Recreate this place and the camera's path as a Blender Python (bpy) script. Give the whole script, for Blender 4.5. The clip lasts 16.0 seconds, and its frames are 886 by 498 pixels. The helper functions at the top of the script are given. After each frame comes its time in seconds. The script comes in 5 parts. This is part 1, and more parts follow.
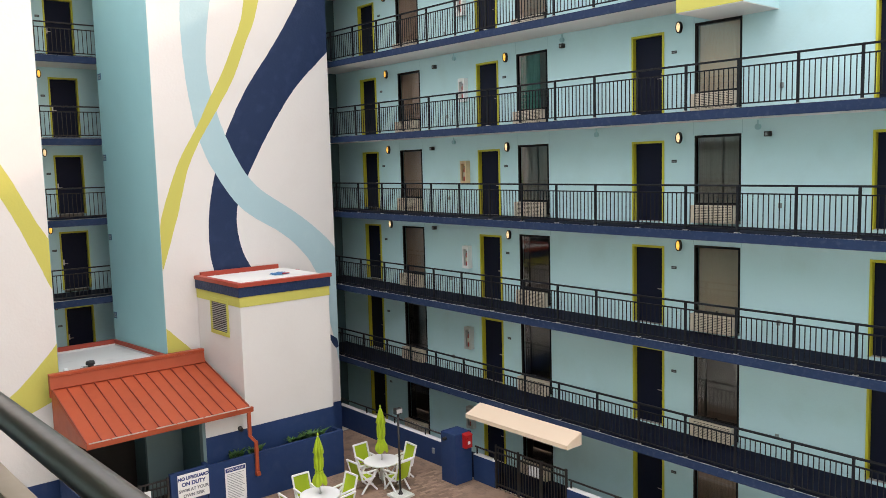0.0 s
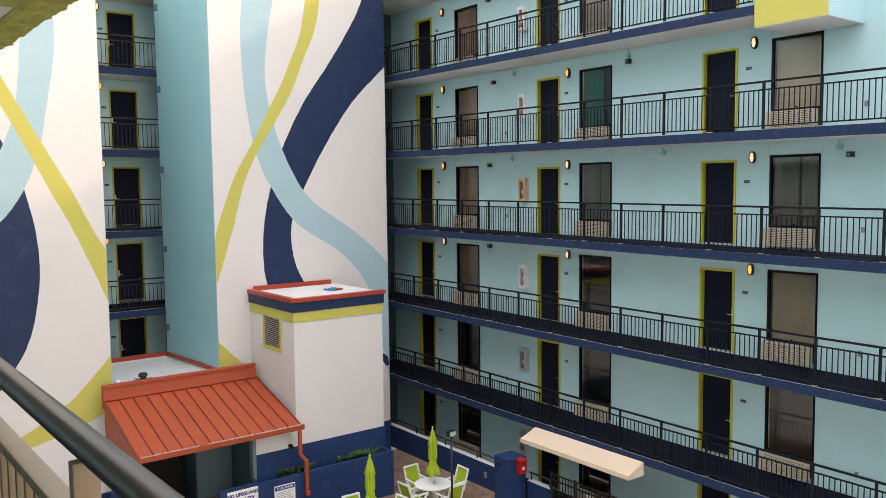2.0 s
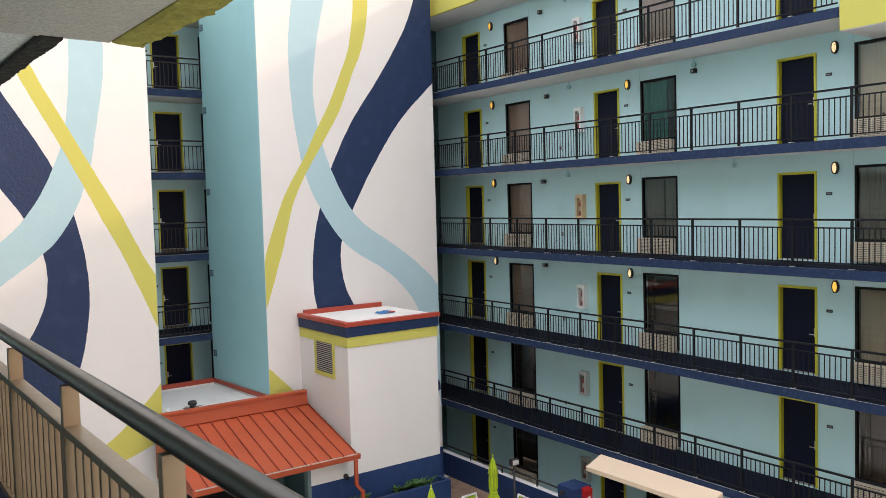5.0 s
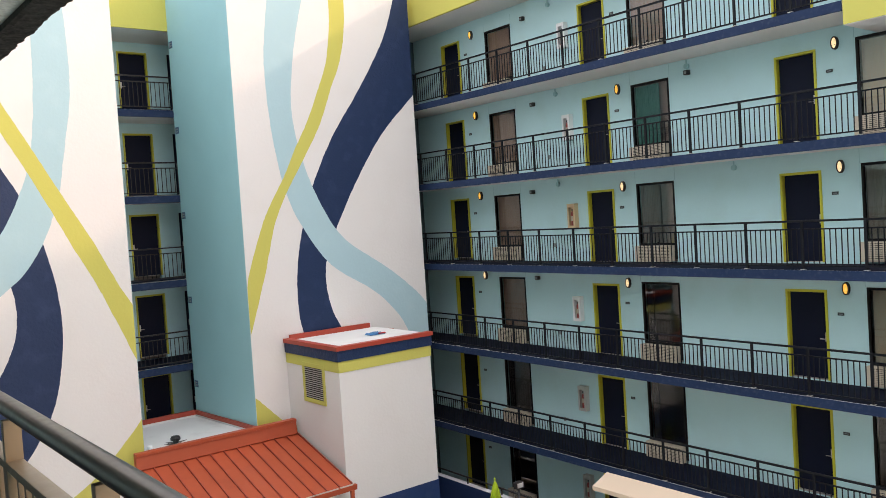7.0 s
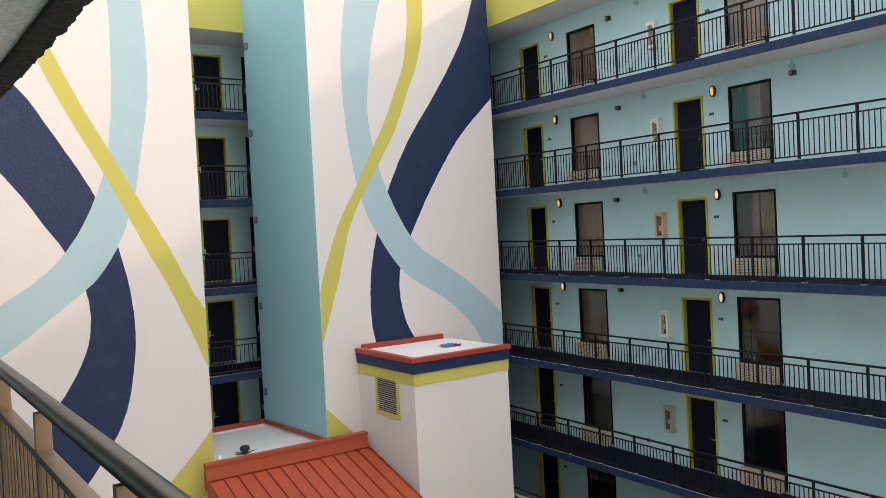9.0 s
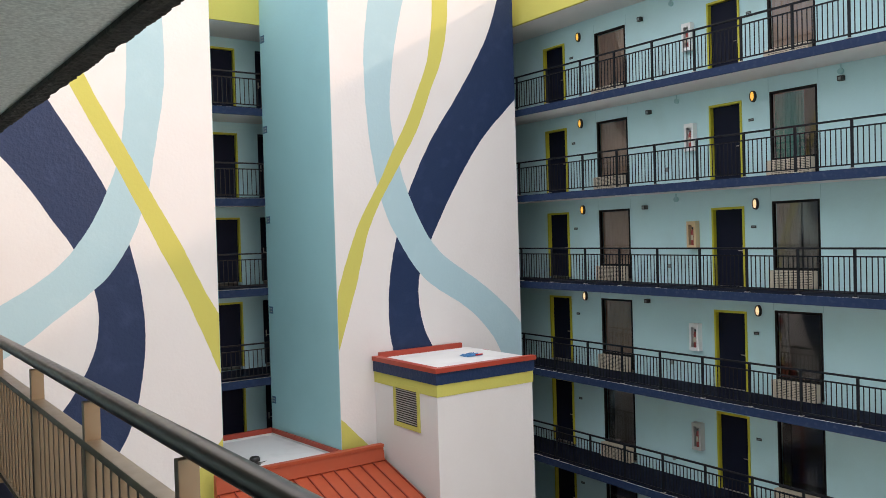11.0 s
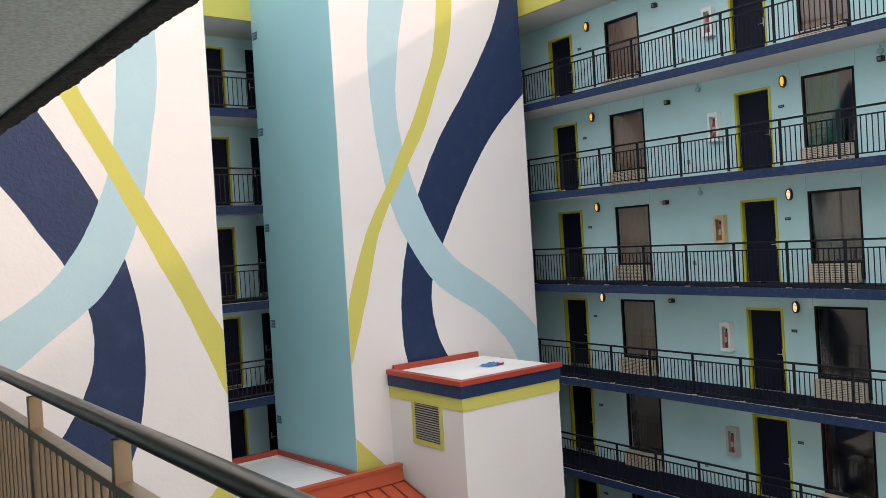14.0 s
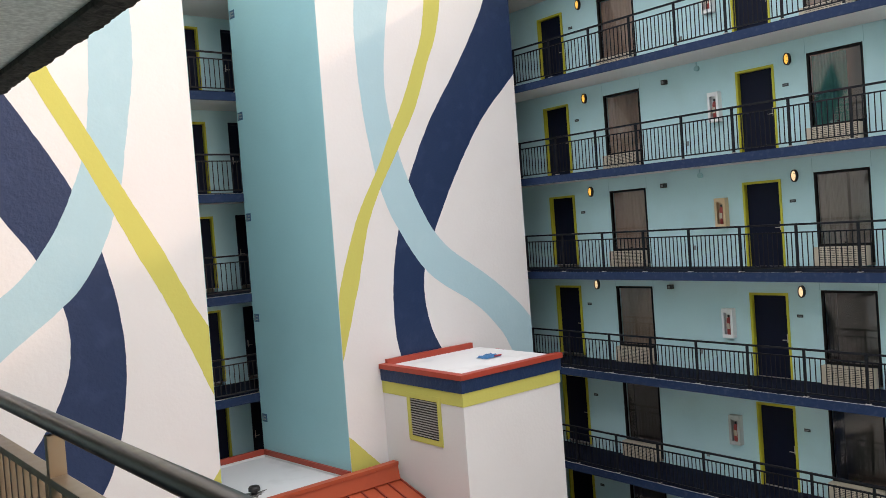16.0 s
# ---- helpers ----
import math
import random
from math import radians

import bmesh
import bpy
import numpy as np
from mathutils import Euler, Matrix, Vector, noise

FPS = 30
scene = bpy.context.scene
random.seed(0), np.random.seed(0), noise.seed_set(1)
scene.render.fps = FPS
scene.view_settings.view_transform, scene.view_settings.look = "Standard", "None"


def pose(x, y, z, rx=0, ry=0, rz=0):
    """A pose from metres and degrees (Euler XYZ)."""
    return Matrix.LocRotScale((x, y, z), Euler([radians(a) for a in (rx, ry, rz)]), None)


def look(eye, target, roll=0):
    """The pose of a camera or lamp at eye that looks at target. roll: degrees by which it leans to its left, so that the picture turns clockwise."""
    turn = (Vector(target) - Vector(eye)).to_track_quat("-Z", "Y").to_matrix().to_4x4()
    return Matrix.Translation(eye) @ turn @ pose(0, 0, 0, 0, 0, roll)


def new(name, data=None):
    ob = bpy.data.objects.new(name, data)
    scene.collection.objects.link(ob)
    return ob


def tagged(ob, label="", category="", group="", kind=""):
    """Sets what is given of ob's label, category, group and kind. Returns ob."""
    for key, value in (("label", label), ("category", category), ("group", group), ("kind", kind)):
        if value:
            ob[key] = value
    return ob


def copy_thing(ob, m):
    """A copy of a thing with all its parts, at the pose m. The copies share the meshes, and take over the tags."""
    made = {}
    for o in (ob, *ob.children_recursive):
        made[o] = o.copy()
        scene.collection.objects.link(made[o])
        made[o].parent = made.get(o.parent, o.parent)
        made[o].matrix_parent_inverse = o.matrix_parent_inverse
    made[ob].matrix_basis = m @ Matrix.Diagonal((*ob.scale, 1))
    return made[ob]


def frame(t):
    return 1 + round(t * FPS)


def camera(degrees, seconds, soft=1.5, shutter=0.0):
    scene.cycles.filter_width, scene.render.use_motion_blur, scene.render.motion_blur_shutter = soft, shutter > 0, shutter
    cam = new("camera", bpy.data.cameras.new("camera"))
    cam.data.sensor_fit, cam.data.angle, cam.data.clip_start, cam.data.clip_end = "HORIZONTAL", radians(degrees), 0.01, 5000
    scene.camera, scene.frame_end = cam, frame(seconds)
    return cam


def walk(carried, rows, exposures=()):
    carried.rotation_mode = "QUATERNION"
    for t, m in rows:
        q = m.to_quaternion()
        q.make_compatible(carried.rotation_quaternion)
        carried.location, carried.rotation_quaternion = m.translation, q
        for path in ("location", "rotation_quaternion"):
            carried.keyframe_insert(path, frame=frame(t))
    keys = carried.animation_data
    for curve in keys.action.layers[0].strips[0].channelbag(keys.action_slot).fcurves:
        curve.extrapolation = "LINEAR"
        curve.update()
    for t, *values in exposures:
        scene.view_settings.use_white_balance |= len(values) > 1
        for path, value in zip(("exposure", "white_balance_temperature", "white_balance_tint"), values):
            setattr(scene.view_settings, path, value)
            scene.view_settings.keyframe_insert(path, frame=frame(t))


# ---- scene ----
EXPO, KELVIN, TINT = 1.34, 8400, 30.0
cam = camera(57.5, 16.0, soft=0.2)
PATH = [
    (0, (0.335, -0.169, 9.817), (1.622, 1.349, 9.618), -1.58),
    (0.5, (0.335, -0.062, 9.835), (1.556, 1.511, 9.647), -1.43),
    (1, (0.439, 0.2, 9.829), (1.561, 1.847, 9.659), -2.2),
    (1.5, (0.415, 0.376, 9.817), (1.519, 2.035, 9.655), -1.6),
    (2, (0.322, 0.56, 9.798), (1.532, 2.145, 9.644), -0.69),
    (2.5, (0.231, 0.739, 9.81), (1.48, 2.293, 9.658), -0.41),
    (3, (0.288, 1.019, 9.791), (1.502, 2.602, 9.653), -1.98),
    (3.5, (0.316, 1.18, 9.809), (1.449, 2.824, 9.692), -2.85),
    (4, (0.227, 1.396, 9.79), (1.352, 3.046, 9.679), -2.19),
    (6.5, (0.046, 2.608, 9.814), (1.285, 4.175, 9.725), -2.29),
    (7, (0.12, 2.942, 9.807), (1.347, 4.52, 9.735), -3.74),
    (7.5, (0.087, 3.173, 9.834), (1.261, 4.791, 9.773), -4.19),
    (8, (-0.017, 3.522, 9.836), (1.146, 5.149, 9.785), -2.77),
    (8.5, (0.092, 3.801, 9.814), (1.247, 5.432, 9.76), -2.02),
    (9, (0.186, 4.143, 9.802), (1.303, 5.802, 9.76), -2.96),
    (11.3, (-0.117, 5.62, 9.769), (1.044, 7.249, 9.75), -1.19),
    (11.5, (-0.074, 5.663, 9.805), (1.138, 7.254, 9.784), -1.03),
    (12, (-0.153, 5.853, 9.806), (1.091, 7.419, 9.797), -1.0),
    (12.5, (-0.081, 6.162, 9.795), (1.066, 7.801, 9.792), -2.92),
    (13, (-0.244, 6.733, 9.785), (0.856, 8.404, 9.783), -3.06),
    (13.5, (-0.335, 7.102, 9.776), (0.852, 8.712, 9.774), -2.61),
    (14, (-0.236, 7.304, 9.783), (0.964, 8.904, 9.766), -3.55),
    (14.5, (-0.326, 7.699, 9.795), (0.917, 9.265, 9.773), -3.06),
    (15, (-0.346, 7.896, 9.793), (0.988, 9.385, 9.76), -2.78),
    (15.5, (-0.19, 8.143, 9.805), (1.115, 9.658, 9.768), -4.79),
    (16, (-0.244, 8.483, 9.823), (1.021, 10.03, 9.77), -4.3),
]
walk(cam, [(t, look(eye, target, roll)) for t, eye, target, roll in PATH], exposures=[(t, EXPO + e, KELVIN + k, TINT) for t, e, k in ((0.0, 0.17, 300), (1.0, -0.07, 200), (1.5, -0.07, 200), (2.0, 0.06, 150), (2.5, 0.07, 200), (3.0, 0.02, 250), (3.5, -0.06, 250), (4.0, -0.03, 150), (6.5, 0.07, 50), (7.5, -0.05, 50), (8.0, -0.07, 0), (8.5, -0.04, -100), (9.0, -0.17, 100), (11.5, -0.07, -150), (12.0, -0.12, -100), (13.0, -0.12, -50), (15.0, -0.04, -120), (16.0, 0.0, -120))])

# ---- light ----
world = bpy.data.worlds.new("sky")
scene.world = world
world.use_nodes = True
wn = world.node_tree
sky = wn.nodes.new("ShaderNodeTexSky")
sky.sky_type = "NISHITA"
sky.sun_disc = False
SUN_DIR = Vector((-1.0, 1.8, -0.585)).normalized()
sky.sun_elevation = math.asin(-SUN_DIR.z)
sky.sun_rotation = math.atan2(-SUN_DIR.x, -SUN_DIR.y)
sky.air_density, sky.dust_density, sky.ozone_density = 1.0, 1.2, 1.6
# thin cloud over the clear sky: far brighter overhead than at the horizon
coord, axes, ramp_up, veil, thin, both = (wn.nodes.new("ShaderNode" + k) for k in ("TexCoord", "SeparateXYZ", "MapRange", "Mix", "Mix", "Mix"))
wn.links.new(coord.outputs["Generated"], axes.inputs[0])
wn.links.new(axes.outputs[2], ramp_up.inputs[0])
ramp_up.inputs[3].default_value, ramp_up.inputs[4].default_value = 0.22, 1.0
for n_, kind in ((veil, "MULTIPLY"), (thin, "MULTIPLY"), (both, "ADD")):
    n_.data_type, n_.blend_type = "RGBA", kind
    n_.inputs[0].default_value = 1.0
veil.inputs[6].default_value = (6.0, 7.6, 8.9, 1)
wn.links.new(ramp_up.outputs[0], veil.inputs[7])
thin.inputs[7].default_value = (0.3, 0.3, 0.3, 1)
wn.links.new(sky.outputs[0], thin.inputs[6])
wn.links.new(thin.outputs[2], both.inputs[6])
wn.links.new(veil.outputs[2], both.inputs[7])
wn.links.new(both.outputs[2], wn.nodes["Background"].inputs[0])
wn.nodes["Background"].inputs[1].default_value = 0.15
sun_data = bpy.data.lights.new("sun", "SUN")
sun_data.energy, sun_data.angle, sun_data.color = 0.29, radians(1.2), (1.0, 0.87, 0.75)
sun = new("sun", sun_data)
sun.matrix_world = look(Vector((0, 0, 60)) - SUN_DIR * 10, Vector((0, 0, 60)))


# ---- materials ----
def mat(name, col, rough=0.6, metal=0.0, grain=0.0, grain_scale=40.0, vary=0.08, vary_scale=0.7, bump=0.0, bump_scale=60.0, per_piece=0.0,
        stain=None, stain_amount=0.0, stain_scale=1.5, spec=0.5, bump_deep=0.01):
    m = bpy.data.materials.new(name)
    m.use_nodes = True
    nt = m.node_tree
    b = nt.nodes["Principled BSDF"]
    b.inputs["Metallic"].default_value = metal
    b.inputs["Specular IOR Level"].default_value = spec
    tc = nt.nodes.new("ShaderNodeTexCoord")

    def noise_at(scale, detail=4.0):
        n = nt.nodes.new("ShaderNodeTexNoise")
        n.inputs["Scale"].default_value, n.inputs["Detail"].default_value = scale, detail
        nt.links.new(tc.outputs["Object"], n.inputs["Vector"])
        return n

    def mixed(fac, a, bcol, kind="MIX"):
        x = nt.nodes.new("ShaderNodeMix")
        x.data_type, x.blend_type = "RGBA", kind
        nt.links.new(fac, x.inputs[0])
        for sock, v in ((x.inputs[6], a), (x.inputs[7], bcol)):
            if isinstance(v, tuple):
                sock.default_value = (*v, 1)
            else:
                nt.links.new(v, sock)
        return x.outputs[2]

    lo = tuple(c * (1 - vary) for c in col)
    hi = tuple(min(1, c * (1 + vary)) for c in col)
    big = noise_at(vary_scale)
    out = mixed(big.outputs[0], lo, hi)
    if grain:
        g = noise_at(grain_scale, 6.0)
        ramp = nt.nodes.new("ShaderNodeMapRange")
        ramp.inputs[1].default_value, ramp.inputs[2].default_value = 0.35, 0.65
        ramp.inputs[3].default_value, ramp.inputs[4].default_value = 0.0, grain
        nt.links.new(g.outputs[0], ramp.inputs[0])
        out = mixed(ramp.outputs[0], out, tuple(c * 0.35 for c in col))
    if stain:
        g = noise_at(stain_scale, 8.0)
        ramp = nt.nodes.new("ShaderNodeMapRange")
        ramp.inputs[1].default_value, ramp.inputs[2].default_value = 0.52, 0.72
        ramp.inputs[3].default_value, ramp.inputs[4].default_value = 0.0, stain_amount
        nt.links.new(g.outputs[0], ramp.inputs[0])
        out = mixed(ramp.outputs[0], out, stain)
    if per_piece:
        oi = nt.nodes.new("ShaderNodeObjectInfo")
        hsv = nt.nodes.new("ShaderNodeHueSaturation")
        rg = nt.nodes.new("ShaderNodeMapRange")
        rg.inputs[3].default_value, rg.inputs[4].default_value = 1 - per_piece, 1 + per_piece
        nt.links.new(oi.outputs["Random"], rg.inputs[0])
        nt.links.new(rg.outputs[0], hsv.inputs["Value"])
        nt.links.new(out, hsv.inputs["Color"])
        out = hsv.outputs[0]
    nt.links.new(out, b.inputs["Base Color"])
    rr = nt.nodes.new("ShaderNodeMapRange")
    rr.inputs[3].default_value, rr.inputs[4].default_value = max(0.02, rough - 0.08), min(1, rough + 0.08)
    nt.links.new(noise_at(vary_scale * 6).outputs[0], rr.inputs[0])
    nt.links.new(rr.outputs[0], b.inputs["Roughness"])
    if bump:
        bn = nt.nodes.new("ShaderNodeBump")
        bn.inputs["Strength"].default_value, bn.inputs["Distance"].default_value = bump, bump_deep
        nt.links.new(noise_at(bump_scale, 5.0).outputs[0], bn.inputs["Height"])
        nt.links.new(bn.outputs[0], b.inputs["Normal"])
    return m


def glow(name, col, strength):
    m = bpy.data.materials.new(name)
    m.use_nodes = True
    b = m.node_tree.nodes["Principled BSDF"]
    b.inputs["Base Color"].default_value = (*col, 1)
    b.inputs["Emission Color"].default_value = (*col, 1)
    b.inputs["Emission Strength"].default_value = strength
    b.inputs["Roughness"].default_value = 0.25
    return m


def glass(name, tint=(0.86, 0.87, 0.87)):
    m = bpy.data.materials.new(name)
    m.use_nodes = True
    nt = m.node_tree
    nt.nodes.remove(nt.nodes["Principled BSDF"])
    tr, gl, mx, fr = (nt.nodes.new("ShaderNode" + k) for k in ("BsdfTransparent", "BsdfGlossy", "MixShader", "Fresnel"))
    tr.inputs[0].default_value = (*tint, 1)
    gl.inputs["Roughness"].default_value = 0.03
    fr.inputs[0].default_value = 1.85
    nt.links.new(fr.outputs[0], mx.inputs[0])
    nt.links.new(tr.outputs[0], mx.inputs[1])
    nt.links.new(gl.outputs[0], mx.inputs[2])
    nt.links.new(mx.outputs[0], nt.nodes["Material Output"].inputs[0])
    return m


STUCCO = dict(rough=0.8, spec=0.2, bump=0.45, bump_scale=13.0, vary=0.03, vary_scale=0.5, grain=0.05, grain_scale=90.0)
M_WHITE = mat("white_wall_paint", (0.74, 0.705, 0.68), **STUCCO, stain=(0.66, 0.61, 0.57), stain_amount=0.25, stain_scale=0.8)
M_LBLUE = mat("light_blue_paint", (0.375, 0.56, 0.605), **STUCCO, stain=(0.42, 0.595, 0.63), stain_amount=0.4, stain_scale=2.0)
M_YELLOW = mat("yellow_green_paint", (0.57, 0.52, 0.13), **STUCCO)
M_NAVY = mat("navy_wall_paint", (0.011, 0.030, 0.082), **{**STUCCO, "spec": 0.28, "rough": 0.5, "bump": 0.55, "bump_scale": 11.0, "bump_deep": 0.03}, stain=(0.025, 0.05, 0.12), stain_amount=0.4, stain_scale=2.5)
M_NAVYB = mat("navy_masonry_paint", (0.013, 0.042, 0.125), rough=0.6, spec=0.25, bump=0.4, bump_scale=18, vary=0.12, vary_scale=1.2, stain=(0.03, 0.06, 0.14), stain_amount=0.4, stain_scale=3.0)
M_TEAL = mat("teal_wall_paint", (0.31, 0.575, 0.605), **STUCCO, stain=(0.27, 0.51, 0.545), stain_amount=0.4, stain_scale=0.6)
M_AQUA = mat("pale_aqua_wall_paint", (0.515, 0.775, 0.805), **STUCCO, stain=(0.455, 0.675, 0.675), stain_amount=0.5, stain_scale=0.9)
M_FASCIA = mat("navy_fascia_paint", (0.013, 0.031, 0.076), rough=0.6, spec=0.15, bump=0.4, bump_scale=20, vary=0.15, stain=(0.09, 0.115, 0.16), stain_amount=0.22, stain_scale=9.0)
M_DECKNAVY = mat("navy_walkway_floor", (0.006, 0.009, 0.022), rough=0.8, spec=0.08, vary=0.2, bump=0.1)
M_SOFFIT = mat("white_soffit", (0.80, 0.78, 0.76), rough=0.85, vary=0.05, bump=0.2, bump_scale=50)
M_DOOR = mat("navy_door_paint", (0.008, 0.011, 0.026), rough=0.55, vary=0.1, spec=0.12)
M_TRIM = mat("yellow_door_trim", (0.58, 0.52, 0.04), rough=0.5, vary=0.06)
M_BRONZE = mat("dark_bronze_metal", (0.009, 0.008, 0.008), rough=0.5, vary=0.1, spec=0.15)
M_RAIL = mat("dark_rail_paint", (0.009, 0.010, 0.013), rough=0.5, vary=0.15, spec=0.15)
M_RAIL2 = mat("grey_brown_rail_paint", (0.024, 0.021, 0.022), rough=0.5, vary=0.15, spec=0.2)
M_RED = mat("terracotta_red_metal", (0.44, 0.078, 0.033), rough=0.5, spec=0.3, vary=0.08, stain=(0.34, 0.058, 0.028), stain_amount=0.5, stain_scale=2.0, bump=0.05, bump_scale=6)
M_REDRIM = mat("red_roof_edge", (0.42, 0.050, 0.026), rough=0.5, vary=0.08)
M_ROOF = mat("white_roof_membrane", (0.72, 0.71, 0.69), rough=0.7, vary=0.05, stain=(0.45, 0.44, 0.42), stain_amount=0.5, stain_scale=0.9)
# darker than the sheet: dirt and the seams' shade mixed into one red
M_SEAM = mat("dirty_shaded_red_seam", (0.30, 0.046, 0.024), rough=0.55, vary=0.2)
M_TAR = mat("patchy_roof_tar", (0.10, 0.085, 0.075), rough=0.9, vary=0.4, vary_scale=8, stain=(0.62, 0.60, 0.57), stain_amount=1.0, stain_scale=7.0)
M_GALV = mat("galvanised_metal", (0.55, 0.53, 0.50), rough=0.4, metal=0.6)
M_CREAM = mat("cream_plastic", (0.60, 0.51, 0.40), rough=0.5, vary=0.05)
M_SLOT = mat("dark_slot", (0.05, 0.04, 0.032), rough=0.8)
M_BEIGE = mat("beige_awning_canvas", (0.78, 0.60, 0.45), rough=0.85, vary=0.05, bump=0.1, bump_scale=200)
M_BLACK = mat("black_metal", (0.018, 0.017, 0.017), rough=0.5)
M_WPLASTIC = mat("white_plastic", (0.87, 0.87, 0.86), rough=0.4, vary=0.03)
M_LENS = mat("cloudy_lamp_lens", (0.50, 0.50, 0.48), rough=0.3)
M_LIME = mat("lime_green_fabric", (0.36, 0.50, 0.025), rough=0.85, vary=0.08, bump=0.15, bump_scale=120)
M_LEAF = mat("dark_green_leaf", (0.035, 0.115, 0.028), rough=0.4, vary=0.35, vary_scale=6)
M_SOIL = mat("planter_soil", (0.05, 0.035, 0.025), rough=0.95)
M_SIGNBLUE = mat("blue_sign_ink", (0.025, 0.05, 0.20), rough=0.5)
M_SIGNGREY = mat("grey_sign_ink", (0.10, 0.11, 0.14), rough=0.5)
M_SIGNTEAL = mat("dark_teal_sign", (0.012, 0.085, 0.16), rough=0.5)
M_PLATE = mat("dark_number_plate", (0.03, 0.045, 0.05), rough=0.4)
M_PLATEINK = mat("grey_plate_lettering", (0.22, 0.25, 0.25), rough=0.5)
M_FIRERED = mat("red_enamel", (0.55, 0.02, 0.02), rough=0.3)
M_EXTRED = mat("dull_red_enamel", (0.42, 0.06, 0.05), rough=0.45)
M_CHROME = mat("brushed_steel", (0.55, 0.53, 0.50), rough=0.3, metal=0.9)
M_PAVER = mat("brown_brick_paver", (0.30, 0.19, 0.135), rough=0.8, vary=0.4, vary_scale=1.6, per_piece=0.35, stain=(0.13, 0.095, 0.08), stain_amount=0.7, stain_scale=2.2, bump=0.2, bump_scale=60)
M_JOINT = mat("paver_joint_sand", (0.13, 0.105, 0.09), rough=0.95, vary=0.2)
M_DECK = mat("pale_bounce_ground", (0.80, 0.75, 0.68), rough=0.9, vary=0.1, grain=0.15)
M_CONC = mat("speckled_grey_concrete", (0.72, 0.75, 0.70), rough=0.9, spec=0.2, vary=0.10, vary_scale=2.0, grain=0.42, grain_scale=75, stain=(0.46, 0.47, 0.43), stain_amount=0.5, stain_scale=38.0, bump=0.5, bump_scale=70)
M_BLOCK = mat("speckled_tan_plaster", (0.56, 0.52, 0.46), rough=0.9, spec=0.2, vary=0.08, vary_scale=1.5, grain=0.35, grain_scale=110, bump=0.4, bump_scale=60)
M_FACE = mat("weathered_pale_blue_paint", (0.36, 0.52, 0.53), rough=0.85, spec=0.2, vary=0.2, vary_scale=8, grain=0.15, grain_scale=30, bump=1.0, bump_scale=14, stain=(0.40, 0.40, 0.24), stain_amount=0.35, stain_scale=4.0)
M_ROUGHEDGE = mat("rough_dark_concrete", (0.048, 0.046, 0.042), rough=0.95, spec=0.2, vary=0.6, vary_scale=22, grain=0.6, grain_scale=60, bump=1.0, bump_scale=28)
M_YEDGE = mat("yellow_painted_rough_concrete", (0.38, 0.335, 0.085), rough=0.9, spec=0.2, vary=0.3, vary_scale=5, grain=0.4, grain_scale=18, bump=0.9, bump_scale=30)
M_OWNRAIL = mat("dark_green_bronze_handrail", (0.030, 0.026, 0.020), rough=0.32, metal=0.45, spec=0.5, vary=0.25, vary_scale=3, bump=0.05, bump_scale=15)
M_OWNPOST = mat("tan_bronze_bar", (0.19, 0.142, 0.092), rough=0.36, metal=0.35, vary=0.15, vary_scale=3)
M_ROOM = mat("dim_room_wall", (0.30, 0.26, 0.22), rough=0.9)
# three dark tones that hold the shade of deep recesses in their colour
M_PORCH = mat("shaded_teal_paint", (0.055, 0.11, 0.115), rough=0.7, spec=0.2, vary=0.15, bump=0.2, bump_scale=40)
M_PORCHW = mat("half_shaded_teal_paint", (0.14, 0.215, 0.225), rough=0.7, spec=0.2, vary=0.15, bump=0.2, bump_scale=40)
M_PORCHF = mat("shaded_porch_surface", (0.030, 0.026, 0.024), rough=0.8, spec=0.2, vary=0.3, vary_scale=2)
M_GLASS = glass("window_glass")
M_LAMP = glow("warm_lamp_glass", (0.95, 0.56, 0.11), 0.34)
M_LAMPW = glow("pale_lamp_glass", (0.95, 0.80, 0.50), 0.30)
M_WOOD = mat("beige_painted_box", (0.72, 0.50, 0.30), rough=0.6)
M_TAPE = mat("blue_tarp", (0.02, 0.16, 0.35), rough=0.5)
CURTAIN = {
    "brown": mat("brown_grey_curtain", (0.55, 0.37, 0.28), rough=0.9, vary=0.1, vary_scale=3),
    "tan": mat("tan_blind", (0.82, 0.63, 0.46), rough=0.9, vary=0.05),
    "green": mat("green_curtain", (0.03, 0.30, 0.24), rough=0.85, vary=0.12, vary_scale=4),
    "grey": mat("grey_curtain", (0.50, 0.44, 0.38), rough=0.9, vary=0.12, vary_scale=4),
    "dark": mat("dark_curtain", (0.07, 0.06, 0.05), rough=0.9, vary=0.2, vary_scale=3),
}


